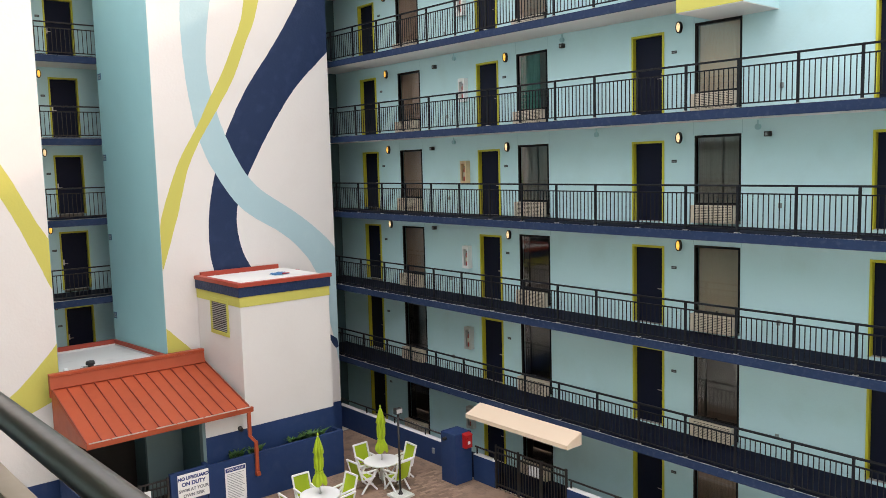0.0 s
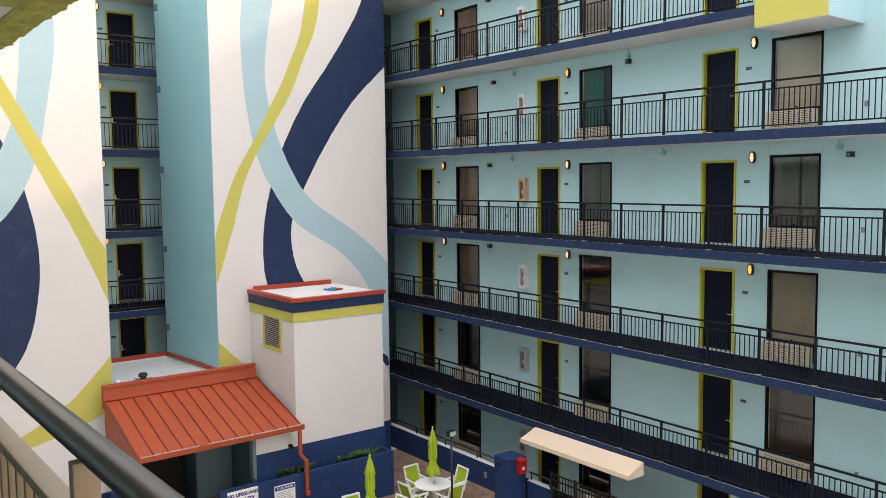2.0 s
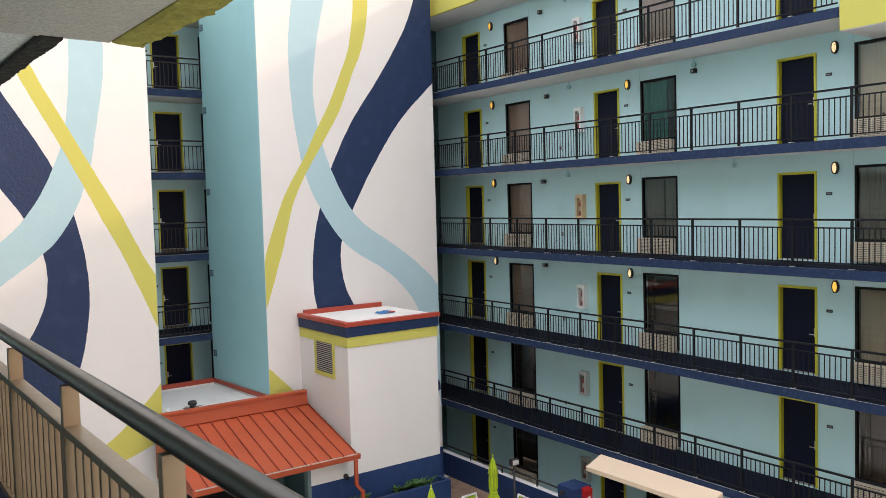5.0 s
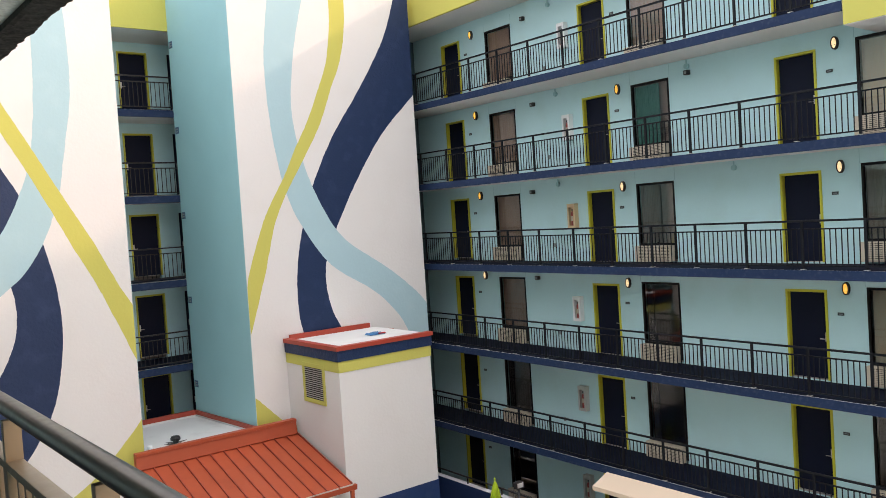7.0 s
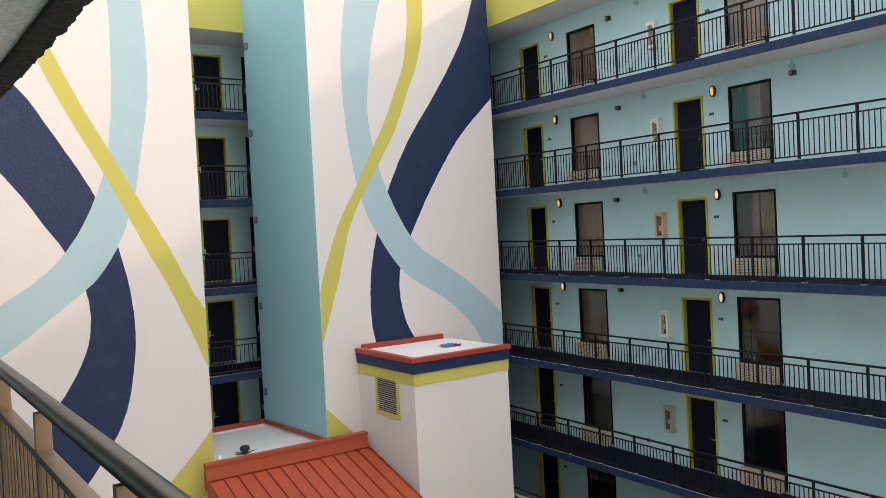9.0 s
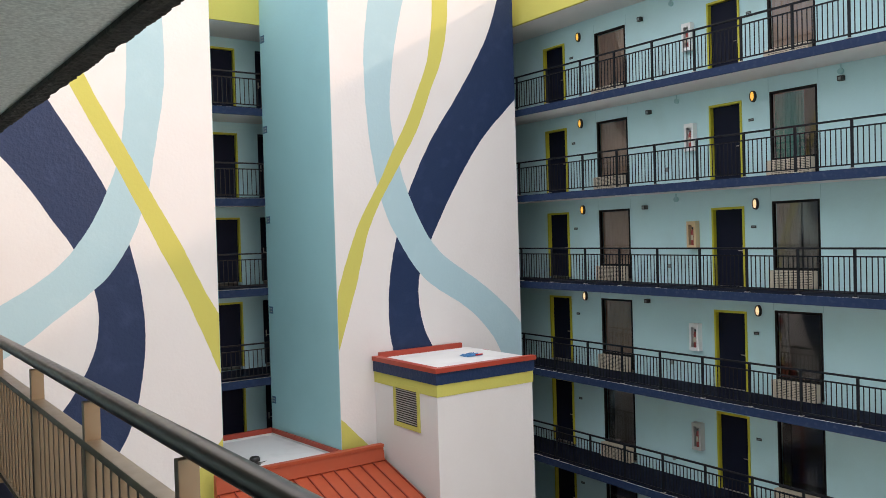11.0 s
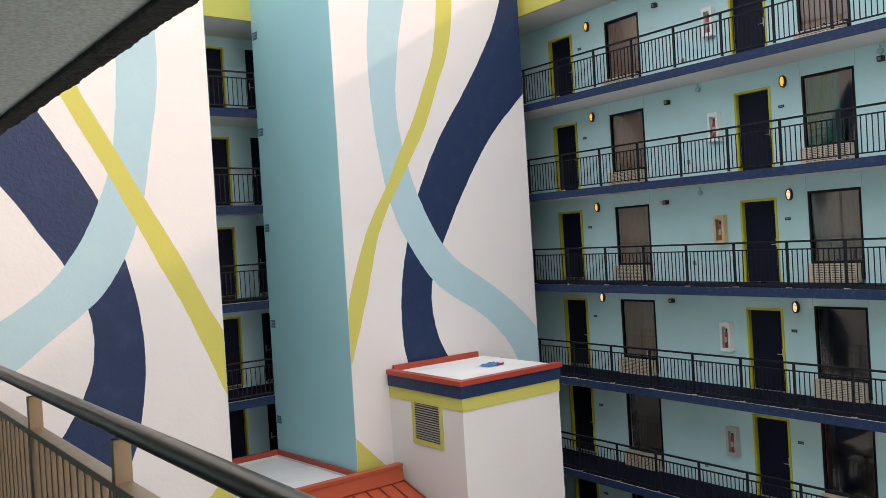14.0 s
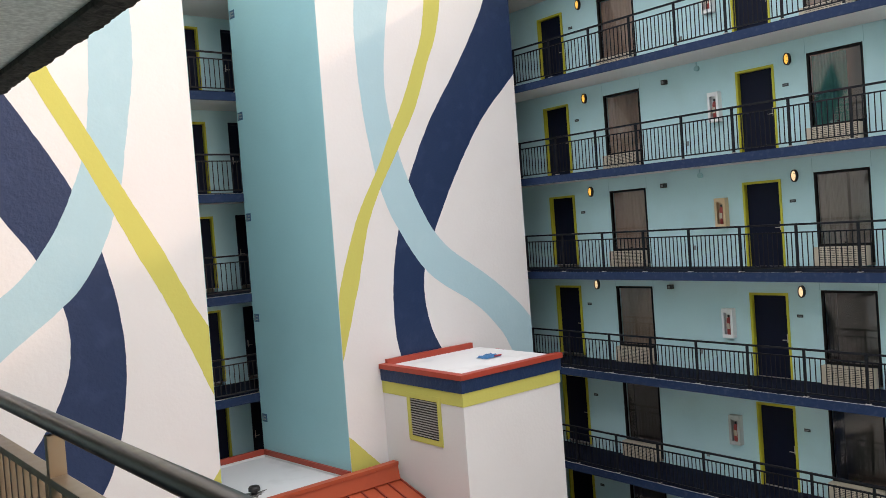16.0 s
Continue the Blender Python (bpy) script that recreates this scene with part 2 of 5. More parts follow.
# ---- mesh helpers ----
class Shape:
    """Collects faces for one mesh."""

    def __init__(self):
        self.v, self.f = [], []

    def box(self, x0, x1, y0, y1, z0, z1):
        n = len(self.v)
        self.v += [(x, y, z) for z in (z0, z1) for y in (y0, y1) for x in (x0, x1)]
        self.f += [tuple(n + i for i in q) for q in ((0, 2, 3, 1), (4, 5, 7, 6), (0, 1, 5, 4), (2, 6, 7, 3), (0, 4, 6, 2), (1, 3, 7, 5))]
        return self

    def rod(self, a, b, r, n=8, r2=None):
        a, b = Vector(a), Vector(b)
        d = (b - a).normalized()
        u = d.orthogonal().normalized()
        w = d.cross(u)
        k = len(self.v)
        for p, rad in ((a, r), (b, r if r2 is None else r2)):
            self.v += [tuple(p + (u * math.cos(2 * math.pi * i / n) + w * math.sin(2 * math.pi * i / n)) * rad) for i in range(n)]
        self.f += [(k + i, k + (i + 1) % n, k + n + (i + 1) % n, k + n + i) for i in range(n)]
        self.f += [tuple(k + i for i in reversed(range(n))), tuple(k + n + i for i in range(n))]
        return self

    def bar(self, a, b, wide, high):
        """A flat bar between two points, its section wide across and high upwards."""
        a, b = Vector(a), Vector(b)
        d = (b - a).normalized()
        side = d.cross(Vector((0, 0, 1)))
        side = side.normalized() if side.length > 1e-4 else Vector((1, 0, 0))
        up = side.cross(d)
        k = len(self.v)
        for p in (a, b):
            self.v += [tuple(p + side * sx * wide / 2 + up * sz * high / 2) for sx, sz in ((-1, -1), (1, -1), (1, 1), (-1, 1))]
        self.f += [(k + i, k + (i + 1) % 4, k + 4 + (i + 1) % 4, k + 4 + i) for i in range(4)] + [(k + 3, k + 2, k + 1, k), (k + 4, k + 5, k + 6, k + 7)]
        return self

    def prism(self, pts, lo, hi, axis):
        """A flat outline of (a, b) pairs pushed from lo to hi along an axis."""
        k, n = len(self.v), len(pts)
        for c in (lo, hi):
            for a, b in pts:
                p = [a, b]
                p.insert("xyz".index(axis), c)
                self.v.append(tuple(p))
        self.f += [(k + i, k + (i + 1) % n, k + n + (i + 1) % n, k + n + i) for i in range(n)]
        self.f += [tuple(k + i for i in reversed(range(n))), tuple(k + n + i for i in range(n))]
        return self

    def lathe(self, prof, n=20, cx=0.0, cy=0.0):
        k = len(self.v)
        for r, z in prof:
            self.v += [(cx + r * math.cos(2 * math.pi * i / n), cy + r * math.sin(2 * math.pi * i / n), z) for i in range(n)]
        for j in range(len(prof) - 1):
            self.f += [(k + j * n + i, k + j * n + (i + 1) % n, k + (j + 1) * n + (i + 1) % n, k + (j + 1) * n + i) for i in range(n)]
        self.f += [tuple(k + i for i in reversed(range(n))), tuple(k + (len(prof) - 1) * n + i for i in range(n))]
        return self

    def grid(self, rows):
        """A sheet through rows of points."""
        k, n = len(self.v), len(rows[0])
        for r in rows:
            self.v += [tuple(p) for p in r]
        for j in range(len(rows) - 1):
            self.f += [(k + j * n + i, k + j * n + i + 1, k + (j + 1) * n + i + 1, k + (j + 1) * n + i) for i in range(n - 1)]
        return self

    def data(self, name, material, bevel=0.0, smooth=False, fix=True):
        me = bpy.data.meshes.new(name)
        me.from_pydata(self.v, [], self.f)
        bm = bmesh.new()
        bm.from_mesh(me)
        if fix:
            bmesh.ops.recalc_face_normals(bm, faces=bm.faces)
        if bevel:
            edges = [e for e in bm.edges if len(e.link_faces) == 2 and e.calc_face_angle(0) > 0.6]
            bmesh.ops.bevel(bm, geom=edges, offset=bevel, segments=2, affect="EDGES", profile=0.7, clamp_overlap=True)
        for f in bm.faces:
            f.smooth = smooth
        bm.to_mesh(me)
        bm.free()
        me.materials.append(material)
        return me

    def make(self, name, material, parent=None, label="", bevel=0.0, smooth=False, fix=True):
        ob = new(name, self.data(name, material, bevel, smooth, fix))
        if parent:
            ob.parent = parent
        if label:
            tagged(ob, label)
        return ob


def thing(name, at, label, category, group="", turn=0.0):
    e = new(name)
    e.matrix_world = pose(*at, 0, 0, turn)
    e.empty_display_size = 0.1
    return tagged(e, label, category, group)


def structure(ob, label="", category=""):
    return tagged(ob, label, category, kind="structure")


def smooth_line(pts, n):
    """n points evenly along a smooth curve through pts."""
    P = [Vector(p) for p in pts]
    P = [2 * P[0] - P[1]] + P + [2 * P[-1] - P[-2]]
    fine = []
    for i in range(1, len(P) - 2):
        a, b, c, d = P[i - 1:i + 3]
        for k in range(12):
            t = k / 12
            fine.append(0.5 * (2 * b + (c - a) * t + (2 * a - 5 * b + 4 * c - d) * t * t + (3 * b - a - 3 * c + d) * t ** 3))
    fine.append(P[-2])
    run = [0.0]
    for p, q in zip(fine, fine[1:]):
        run.append(run[-1] + (q - p).length)
    out, j = [], 0
    for k in range(n):
        s = run[-1] * k / (n - 1)
        while j < len(run) - 2 and run[j + 1] < s:
            j += 1
        w = (s - run[j]) / max(1e-9, run[j + 1] - run[j])
        out.append(fine[j].lerp(fine[j + 1], min(1, max(0, w))))
    return out


# ---- the levels ----
STOREY = 2.777
F = [i * STOREY for i in range(7)]          # walkway levels, ground first
WALL_X, EDGE_X = 18.57, 17.00               # room wall and walkway edge of the long wing
MURAL_Y = 25.28
BACK_EDGE_Y, BACK_WALL_Y = 29.25, 31.2       # walkway edge and room wall behind the murals
TEAL_X = 10.10
TEAL_BACK_X = 9.75                          # the teal side wall runs slightly askew
RZ = 0.17                                   # the rear walkways lie a little higher
LEFT_X = 6.79                               # right end of the other mural wall
ROOF = 16.58
DROP = 0.08                                 # the walkway floors lie this much under the door heads' datum
SHED = (11.20, 14.34, 22.18)

RISE = 0.0075                               # the long wing's walkways climb this much per metre northwards


def sloped(ob, z):
    """Tilts a piece of the long wing's walkway to its gentle climb."""
    ob.matrix_world = pose(0, 17.0, z, math.degrees(RISE)) @ pose(0, -17.0, -z) @ ob.matrix_world
    return ob


DOORS = [(24.97, 26.02), (18.43, 19.38), (12.27, 13.28), (6.06, 7.07)]
WINDOWS = [(22.35, 23.62), (16.32, 17.59), (10.10, 11.37)]
LAMPS = [24.38, 18.04, 11.81]

# ---- ground ----
# mostly unseen; kept this pale as a reflector for the lower courtyard
g = Shape().box(-60, 80, -60, 100, -0.6, -0.03).make("ground", M_DECK)
structure(g, "mostly unseen courtyard ground, paled to bounce light upwards", "ground")
structure(Shape().box(8.0, 16.99, 12.0, 25.25, -0.03, -0.024).make("paving_bed", M_JOINT), "sandy bed under the brick pavers", "ground")

# ---- long wing: wall with its openings ----
w = Shape()
Y0, Y1 = 2.0, 28.6
cuts = sorted([(a, b, -DROP, 2.05 + (0.13 if a > 24 else 0.0)) for a, b in DOORS] + [(a, b, 0.0, 2.13) for a, b in WINDOWS])
for k in range(6):
    z, top = F[k] - DROP, F[k + 1] - DROP
    y = Y0
    for a, b, lo, hi in cuts:
        w.box(WALL_X, WALL_X + 0.2, y, a, z, top)
        w.box(WALL_X, WALL_X + 0.2, a, b, F[k] + hi, top)
        y = b
    w.box(WALL_X, WALL_X + 0.2, y, Y1, z, top)
w.box(WALL_X, WALL_X + 0.2, Y0, 10.9, F[6] - DROP, F[6] + 0.39).box(WALL_X, WALL_X + 0.2, 10.9, Y1, F[6] - DROP, F[6] + 0.05)
structure(w.make("wall_east", M_AQUA), "pale aqua stucco room wall with door and window openings", "wall")
# the darkness of the walkway end is put into this wall's teal
structure(Shape().box(EDGE_X, WALL_X, 27.7, 27.9, 0, ROOF).make("wall_east_end", M_PORCH), "teal end wall of the walkways in a shaded tone", "wall")
# added out of sight behind the mural to block light at the walkway end
structure(Shape().box(16.64, EDGE_X - 0.015, 25.95, 27.7, 0, ROOF).make("wall_east_return", M_PORCH), "unseen wall added to keep light off the walkway end", "wall")
structure(Shape().box(20.4, 20.5, Y0, Y1, 0, ROOF).make("wall_rooms", M_ROOM), "dim inner wall of the guest rooms", "wall")
# unseen; added to keep daylight from leaking in behind the windows
structure(Shape().box(WALL_X + 0.2, 20.4, 28.4, 28.6, 0, ROOF).make("wall_rooms_end", M_ROOM), "unseen end wall added to keep light out of the guest rooms", "wall")
for k in range(1, 7):
    y0 = 10.9 if k == 5 else Y0
    if k < 6:
        s = Shape().box(EDGE_X + 0.02, WALL_X - 0.001, y0, Y1, F[k] - DROP - 0.19, F[k] - DROP - 0.01)
        structure(sloped(s.make("ceiling", M_SOFFIT), F[k]), "white plastered walkway soffit", "ceiling")
        s = Shape().box(EDGE_X, EDGE_X + 0.05, y0, 26.4, F[k] - DROP - 0.22, F[k] - DROP - 0.01)
        structure(sloped(s.make("fascia", M_FASCIA, bevel=0.008), F[k]), "chipped navy-painted concrete walkway edge", "fascia")
        s = Shape().box(EDGE_X + 0.05, WALL_X - 0.002, y0, Y1, F[k] - DROP - 0.01, F[k] - DROP)
        structure(sloped(s.make("floor", M_DECKNAVY), F[k]), "dark navy painted walkway floor", "floor")
    structure(Shape().box(WALL_X + 0.2, 20.4, Y0, Y1, F[k] - 0.2, F[k]).make("room_floor", M_ROOM), "dim guest room floor slab", "floor")
structure(Shape().box(EDGE_X + 0.05, WALL_X - 0.002, Y0, Y1, -0.03, 0.0).make("floor", M_DECKNAVY), "dark navy ground-level walkway floor", "floor")
# joints in the stucco over the windows
for k in range(1, 6):
    for a, b in WINDOWS:
        for y in (a - 0.03, b + 0.03):
            j_ = Shape().box(WALL_X - 0.003, WALL_X - 0.001, y - 0.006, y + 0.006, F[k] + 2.14, F[k + 1] - DROP - 0.22)
            structure(j_.make("wall_joint", M_TEAL), "fine upright joint in the aqua stucco", "joint")
# roof with its yellow edge
structure(Shape().box(EDGE_X + 0.08, 24, 10.9, 40, ROOF, F[6] + 0.1).make("roof", M_SOFFIT), "white soffit under the flat roof", "roof")
structure(Shape().box(EDGE_X - 0.02, EDGE_X + 0.08, 10.9, 26.4, ROOF, 17.88).make("roof_edge", M_YELLOW, bevel=0.01), "yellow-green painted roof edge", "roof edge")
# unseen; its top is set so the shadow edge lands on the left mural
structure(Shape().box(WALL_X + 0.21, 24, Y0, 10.9, F[6], 17.05).make("roof_mass", M_AQUA), "unseen aqua parapet, its height set for the mural shadow", "wall")
b = Shape().box(EDGE_X, WALL_X, 9.2, 10.86, 13.25, 16.4)
structure(b.make("roof_block", M_AQUA, bevel=0.01), "pale aqua projecting block over the walkway", "wall")
structure(Shape().box(EDGE_X - 0.012, EDGE_X - 0.004, 9.2, 10.87, 13.25, 16.4).make("block_face", M_YELLOW), "yellow-green face of the projecting block", "wall")
structure(Shape().box(EDGE_X, WALL_X - 0.01, 9.2, 10.87, 13.235, 13.246).make("block_soffit", M_SOFFIT), "white underside of the projecting block", "ceiling")
structure(Shape().box(EDGE_X, 24, Y0 - 0.2, Y0 - 0.001, 0, 17.05).make("wall_east_south", M_AQUA), "plain pale aqua end wall of the long wing", "wall")
# unseen run of wall, added to cast shadow on the left mural
structure(Shape().box(WALL_X, 24, -30, Y0 - 0.201, 0, 17.05).make("wall_east_far", M_AQUA), "unseen plain aqua wall added southwards to cast the mural shadow", "wall")


# ---- doors, windows and what hangs by them ----
def make_door(left=False, trim=None):
    d = thing("door", (0, 0, 0), "closed dark navy door in a dark frame" if trim else "closed dark navy room door in a yellow frame", "door")
    structure(d)
    wid = 1.01
    s = Shape()
    s.box(-0.03, 0.14, 0, 0.055, -DROP, 2.05).box(-0.03, 0.14, wid - 0.055, wid, -DROP, 2.05).box(-0.03, 0.14, 0.055, wid - 0.055, 1.99, 2.05)
    s.make("door_frame", trim or M_TRIM, d, "dark painted steel frame" if trim else "yellow painted steel frame", bevel=0.004)
    Shape().box(0.10, 0.14, 0.055, wid - 0.055, 0.015 - DROP, 1.99).make("leaf", M_DOOR, d, bevel=0.003)
    Shape().box(0.0, 0.14, 0.055, wid - 0.055, -DROP, 0.014 - DROP).make("threshold", M_GALV, d, "worn metal threshold")
    a, d_ = (wid - 0.12, -0.12) if left else (0.12, 0.12)
    h = Shape().box(0.088, 0.10, a - 0.022, a + 0.022, 0.82, 1.03)
    h.rod((0.09, a, 0.88), (0.045, a, 0.88), 0.012).rod((0.045, a, 0.88), (0.045, a + d_, 0.88), 0.011)
    h.make("door_handle", M_CHROME, d, "brushed steel lever handle and lock plate")
    return d


def make_window(kind):
    wd = thing("window", (0, 0, 0), {"brown": "dark-framed window with a drawn brown curtain", "tan": "dark-framed window with a tan blind down",
               "green": "dark-framed window with a green curtain", "grey": "dark-framed window with hanging grey curtains",
               "dark": "dark-framed window onto an unlit room"}[kind], "window")
    structure(wd)
    W = 1.27
    s = Shape()
    s.box(-0.012, 0.08, 0, 0.05, 0.0, 2.13).box(-0.012, 0.08, W - 0.05, W, 0.0, 2.13)
    s.box(-0.012, 0.08, 0.05, W - 0.05, 2.07, 2.13).box(-0.012, 0.08, 0.05, W - 0.05, 0.38, 0.44).box(0.0, 0.08, 0.05, W - 0.05, 0.0, 0.38)
    s.make("window_frame", M_BRONZE, wd, "dark bronze aluminium frame", bevel=0.004)
    Shape().box(0.0, 0.02, W * 0.5 - 0.02, W * 0.5 + 0.02, 0.45, 0.48).make("catch", M_BRONZE, wd)
    p = Shape().grid([[(0.03, 0.05, 0.44), (0.03, W - 0.05, 0.44)], [(0.03, 0.05, 2.07), (0.03, W - 0.05, 2.07)]]).make("pane", M_GLASS, wd, "reflecting glass pane", fix=False)
    if p.data.polygons[0].normal.x > 0:
        p.data.flip_normals()
    p.visible_shadow = False
    n = 60
    lo, hi = (0.07, W - 0.07)
    if kind == "green":
        spans = [(0.42, hi)]
    elif kind == "dark":
        spans = [(hi - 0.22, hi)]
    elif kind == "grey":
        spans = [(lo, 0.50), (0.58, hi)]
    else:
        spans = [(lo, hi)]
    depth = 0.004 if kind == "tan" else 0.03
    for a, bb in spans:
        rows = []
        for z in (0.42, 2.06):
            rows.append([(0.13 + depth * math.sin(i * 1.15 + 0.6 * math.sin(i * 0.37)), a + (bb - a) * i / (n - 1), z) for i in range(n)])
        Shape().grid(rows).make("curtain", CURTAIN[kind], wd, smooth=True, fix=False)
    return wd


def make_ac():
    a = thing("air_conditioner", (0, 0, 0), "cream through-wall air conditioner under a room window", "air conditioner", "room air conditioners")
    W = 1.2
    Shape().box(-0.20, 0.0, 0, W, 0.0, 0.44).make("casing", M_CREAM, a, bevel=0.012)
    Shape().box(-0.203, -0.201, 0.03, W - 0.14, 0.04, 0.41).make("grille_back", M_SLOT, a, "dark gaps of the grille")
    s = Shape()
    for i in range(9):
        z = 0.045 + i * 0.0405
        s.box(-0.216, -0.2035, 0.02, W - 0.13, z, z + 0.024)
    for i in range(12):
        y = 0.02 + i * (W - 0.15) / 11
        s.box(-0.213, -0.2035, y, y + 0.014, 0.03, 0.42)
    s.make("grille", M_CREAM, a, "cream louvred grille")
    return a


def make_lamp(m):
    l = thing("wall_lamp", (0, 0, 0), "oval bulkhead wall lamp with a dark rim, lit", "wall lamp", "walkway wall lamps")
    s = Shape()
    rings = [[(x, c * ry, d * rz) for c, d in ((math.cos(2 * math.pi * i / 24), math.sin(2 * math.pi * i / 24)) for i in range(25))]
             for x, ry, rz in ((0.0, 0.085, 0.150), (-0.075, 0.082, 0.147), (-0.088, 0.074, 0.139), (-0.088, 0.058, 0.122), (-0.05, 0.055, 0.118))]
    s.grid(rings).make("rim", M_BLACK, l, "black oval casing", smooth=True)
    rows = []
    for j in range(7):
        t = j / 6 * math.pi / 2
        rows.append([(-0.06 - 0.062 * math.sin(t), 0.056 * math.cos(t) * math.cos(2 * math.pi * i / 18), 0.120 * math.cos(t) * math.sin(2 * math.pi * i / 18)) for i in range(19)])
    Shape().grid(rows).make("lamp_glass", m, l, "glowing ribbed glass", smooth=True)
    for z in (-0.05, 0.05):
        Shape().box(-0.112, -0.106, -0.05, 0.05, z - 0.003, z + 0.003).make("guard", M_BLACK, l)
    return l


def make_plate():
    p = thing("room_number_sign", (0, 0, 0), "small dark room number plate on the aqua wall", "sign", "room number plates")
    Shape().box(-0.012, 0, -0.075, 0.075, -0.036, 0.036).make("plate", M_PLATE, p, bevel=0.003)
    Shape().box(-0.014, -0.0125, -0.048, 0.048, -0.010, 0.010).make("lettering", M_PLATEINK, p, "grey illegible number")
    return p


def make_extinguisher(m):
    c = thing("extinguisher_cabinet", (0, 0, 0), {M_WPLASTIC: "white wall cabinet holding a red fire extinguisher", M_LENS: "wall cabinet greyed for shade, holding a red fire extinguisher"}.get(m, "beige-painted wall cabinet holding a fire extinguisher"),
              "fire cabinet", "fire extinguisher cabinets")
    s = Shape()
    s.box(-0.2, 0, 0, 0.03, 0, 0.64).box(-0.2, 0, 0.29, 0.32, 0, 0.64).box(-0.2, 0, 0.03, 0.29, 0, 0.03).box(-0.2, 0, 0.03, 0.29, 0.61, 0.64).box(-0.03, 0, 0.03, 0.29, 0.03, 0.61)
    s.make("cabinet_box", m, c, bevel=0.004)
    d = Shape()
    d.box(-0.215, -0.2, 0, 0.07, 0, 0.64).box(-0.215, -0.2, 0.25, 0.32, 0, 0.64).box(-0.215, -0.2, 0.07, 0.25, 0, 0.08).box(-0.215, -0.2, 0.07, 0.25, 0.55, 0.64)
    d.make("door", m, c, bevel=0.004)
    e = Shape().lathe([(0.03, 0.06), (0.06, 0.08), (0.06, 0.38), (0.045, 0.43), (0.02, 0.45)], 14, -0.11, 0.16)
    cyl = e.make("extinguisher", M_EXTRED, c, "red extinguisher cylinder", smooth=True)
    Shape().box(-0.14, -0.08, 0.14, 0.18, 0.45, 0.50).make("valve", M_BLACK, cyl)
    Shape().box(-0.176, -0.171, 0.115, 0.205, 0.2, 0.32).make("label_patch", M_CREAM, cyl)
    slim = Matrix.Diagonal((0.85, 0.95, 1.19, 1.0))
    for q in c.children_recursive:
        q.data.transform(slim)
    return c


def make_camera_box():
    c = thing("security_camera", (0, 0, 0), "small dark wall box with a lens under the soffit", "camera", "small boxes on the wall")
    Shape().box(-0.12, 0, -0.07, 0.07, -0.06, 0.06).make("housing", M_BLACK, c, bevel=0.006)
    Shape().box(-0.124, -0.1205, -0.02, 0.045, -0.04, 0.03).make("face", M_PLATEINK, c)
    return c


def make_junction():
    c = thing("junction_box", (0, 0, 0), "aqua-painted round junction box high on the wall", "junction box", "junction boxes")
    s = Shape().rod((0, 0, 0), (-0.07, 0, 0), 0.07, 14).rod((-0.035, 0, 0.06), (-0.035, 0, 0.16), 0.02)
    s.make("box", M_TEAL, c, bevel=0.004)
    return c


def make_outlet():
    c = thing("outlet_cover", (0, 0, 0), "small grey outlet cover low on the aqua wall", "outlet", "wall outlets")
    Shape().box(-0.04, 0, -0.04, 0.04, -0.06, 0.06).make("cover", M_PLATEINK, c, bevel=0.006)
    return c


proto_out = make_outlet()
KIND = {0: ["dark", "dark", "brown", "brown", "brown", "brown"], 1: ["dark", "dark", "dark", "grey", "green", "brown"],
        2: ["brown", "dark", "tan", "grey", "tan", "tan"]}
proto_door, proto_ac, proto_plate = make_door(), make_ac(), make_plate()
proto_lamp = {0: make_lamp(M_LAMP), 1: make_lamp(M_LAMPW)}
proto_win = {k: make_window(k) for k in CURTAIN}
proto_cam, proto_jb = make_camera_box(), make_junction()
used = set()


def put(proto, m):
    """The first call places the thing itself, later ones a copy."""
    if proto.name in used:
        return copy_thing(proto, m)
    used.add(proto.name)
    proto.matrix_world = m
    return proto


for k in range(6):
    for i, (a, bb) in enumerate(DOORS):
        if k == 5 and i == 3:
            continue
        up = 0.13 if i == 0 else 0.0
        put(proto_door, pose(WALL_X, a + (bb - a - 1.01) / 2, F[k] + up))
        if i < 3:
            put(proto_plate, pose(WALL_X, a - 0.30, F[k] + 1.50 + up))
            if k >= 2:
                put(proto_lamp[(k * 3 + i * 2) % 5 % 2], pose(WALL_X, LAMPS[i] - (0.08 if i == 0 else 0.0), F[k] + 2.095 + up))
    for i, (a, bb) in enumerate(WINDOWS):
        if k == 5 and i == 2:
            continue
        put(proto_win[KIND[i][k]], pose(WALL_X, a + (bb - a - 1.27) / 2, F[k] + (0.05 if i == 0 else 0.0)))
        put(proto_ac, pose(WALL_X - 0.001, a + 0.09, F[k] - 0.06 + (0.05 if i == 0 else 0.0)))
    if k >= 1:
        put(proto_cam, pose(WALL_X, 21.47 if k == 4 else 21.71, F[k] + 2.18))
        put(proto_out, pose(WALL_X, 9.1, F[k] + 0.40))
        put(proto_out, pose(WALL_X, 20.9, F[k] + 0.45))
        if k >= 3:
            put(proto_jb, pose(WALL_X, 20.47 if k == 4 else 20.58, F[k] + 2.35))
    if k == 4:
        put(proto_cam, pose(WALL_X, 15.69, F[k] + 2.14))
        put(proto_jb, pose(WALL_X, 15.71, F[k] + 2.31))
    if k == 3:
        put(proto_cam, pose(WALL_X, 9.40, F[k] + 2.08))
        put(proto_jb, pose(WALL_X, 9.66, F[k] + 2.26))
        put(proto_jb, pose(WALL_X, 14.48, F[k] + 2.31))
    # the two lowest cabinets carry the shade down there as a greyer material
    make_extinguisher(M_WOOD if k == 3 else M_LENS if k < 2 else M_WPLASTIC).matrix_world = pose(WALL_X, 19.83, F[k] + (0.95 if k == 3 else 0.88))


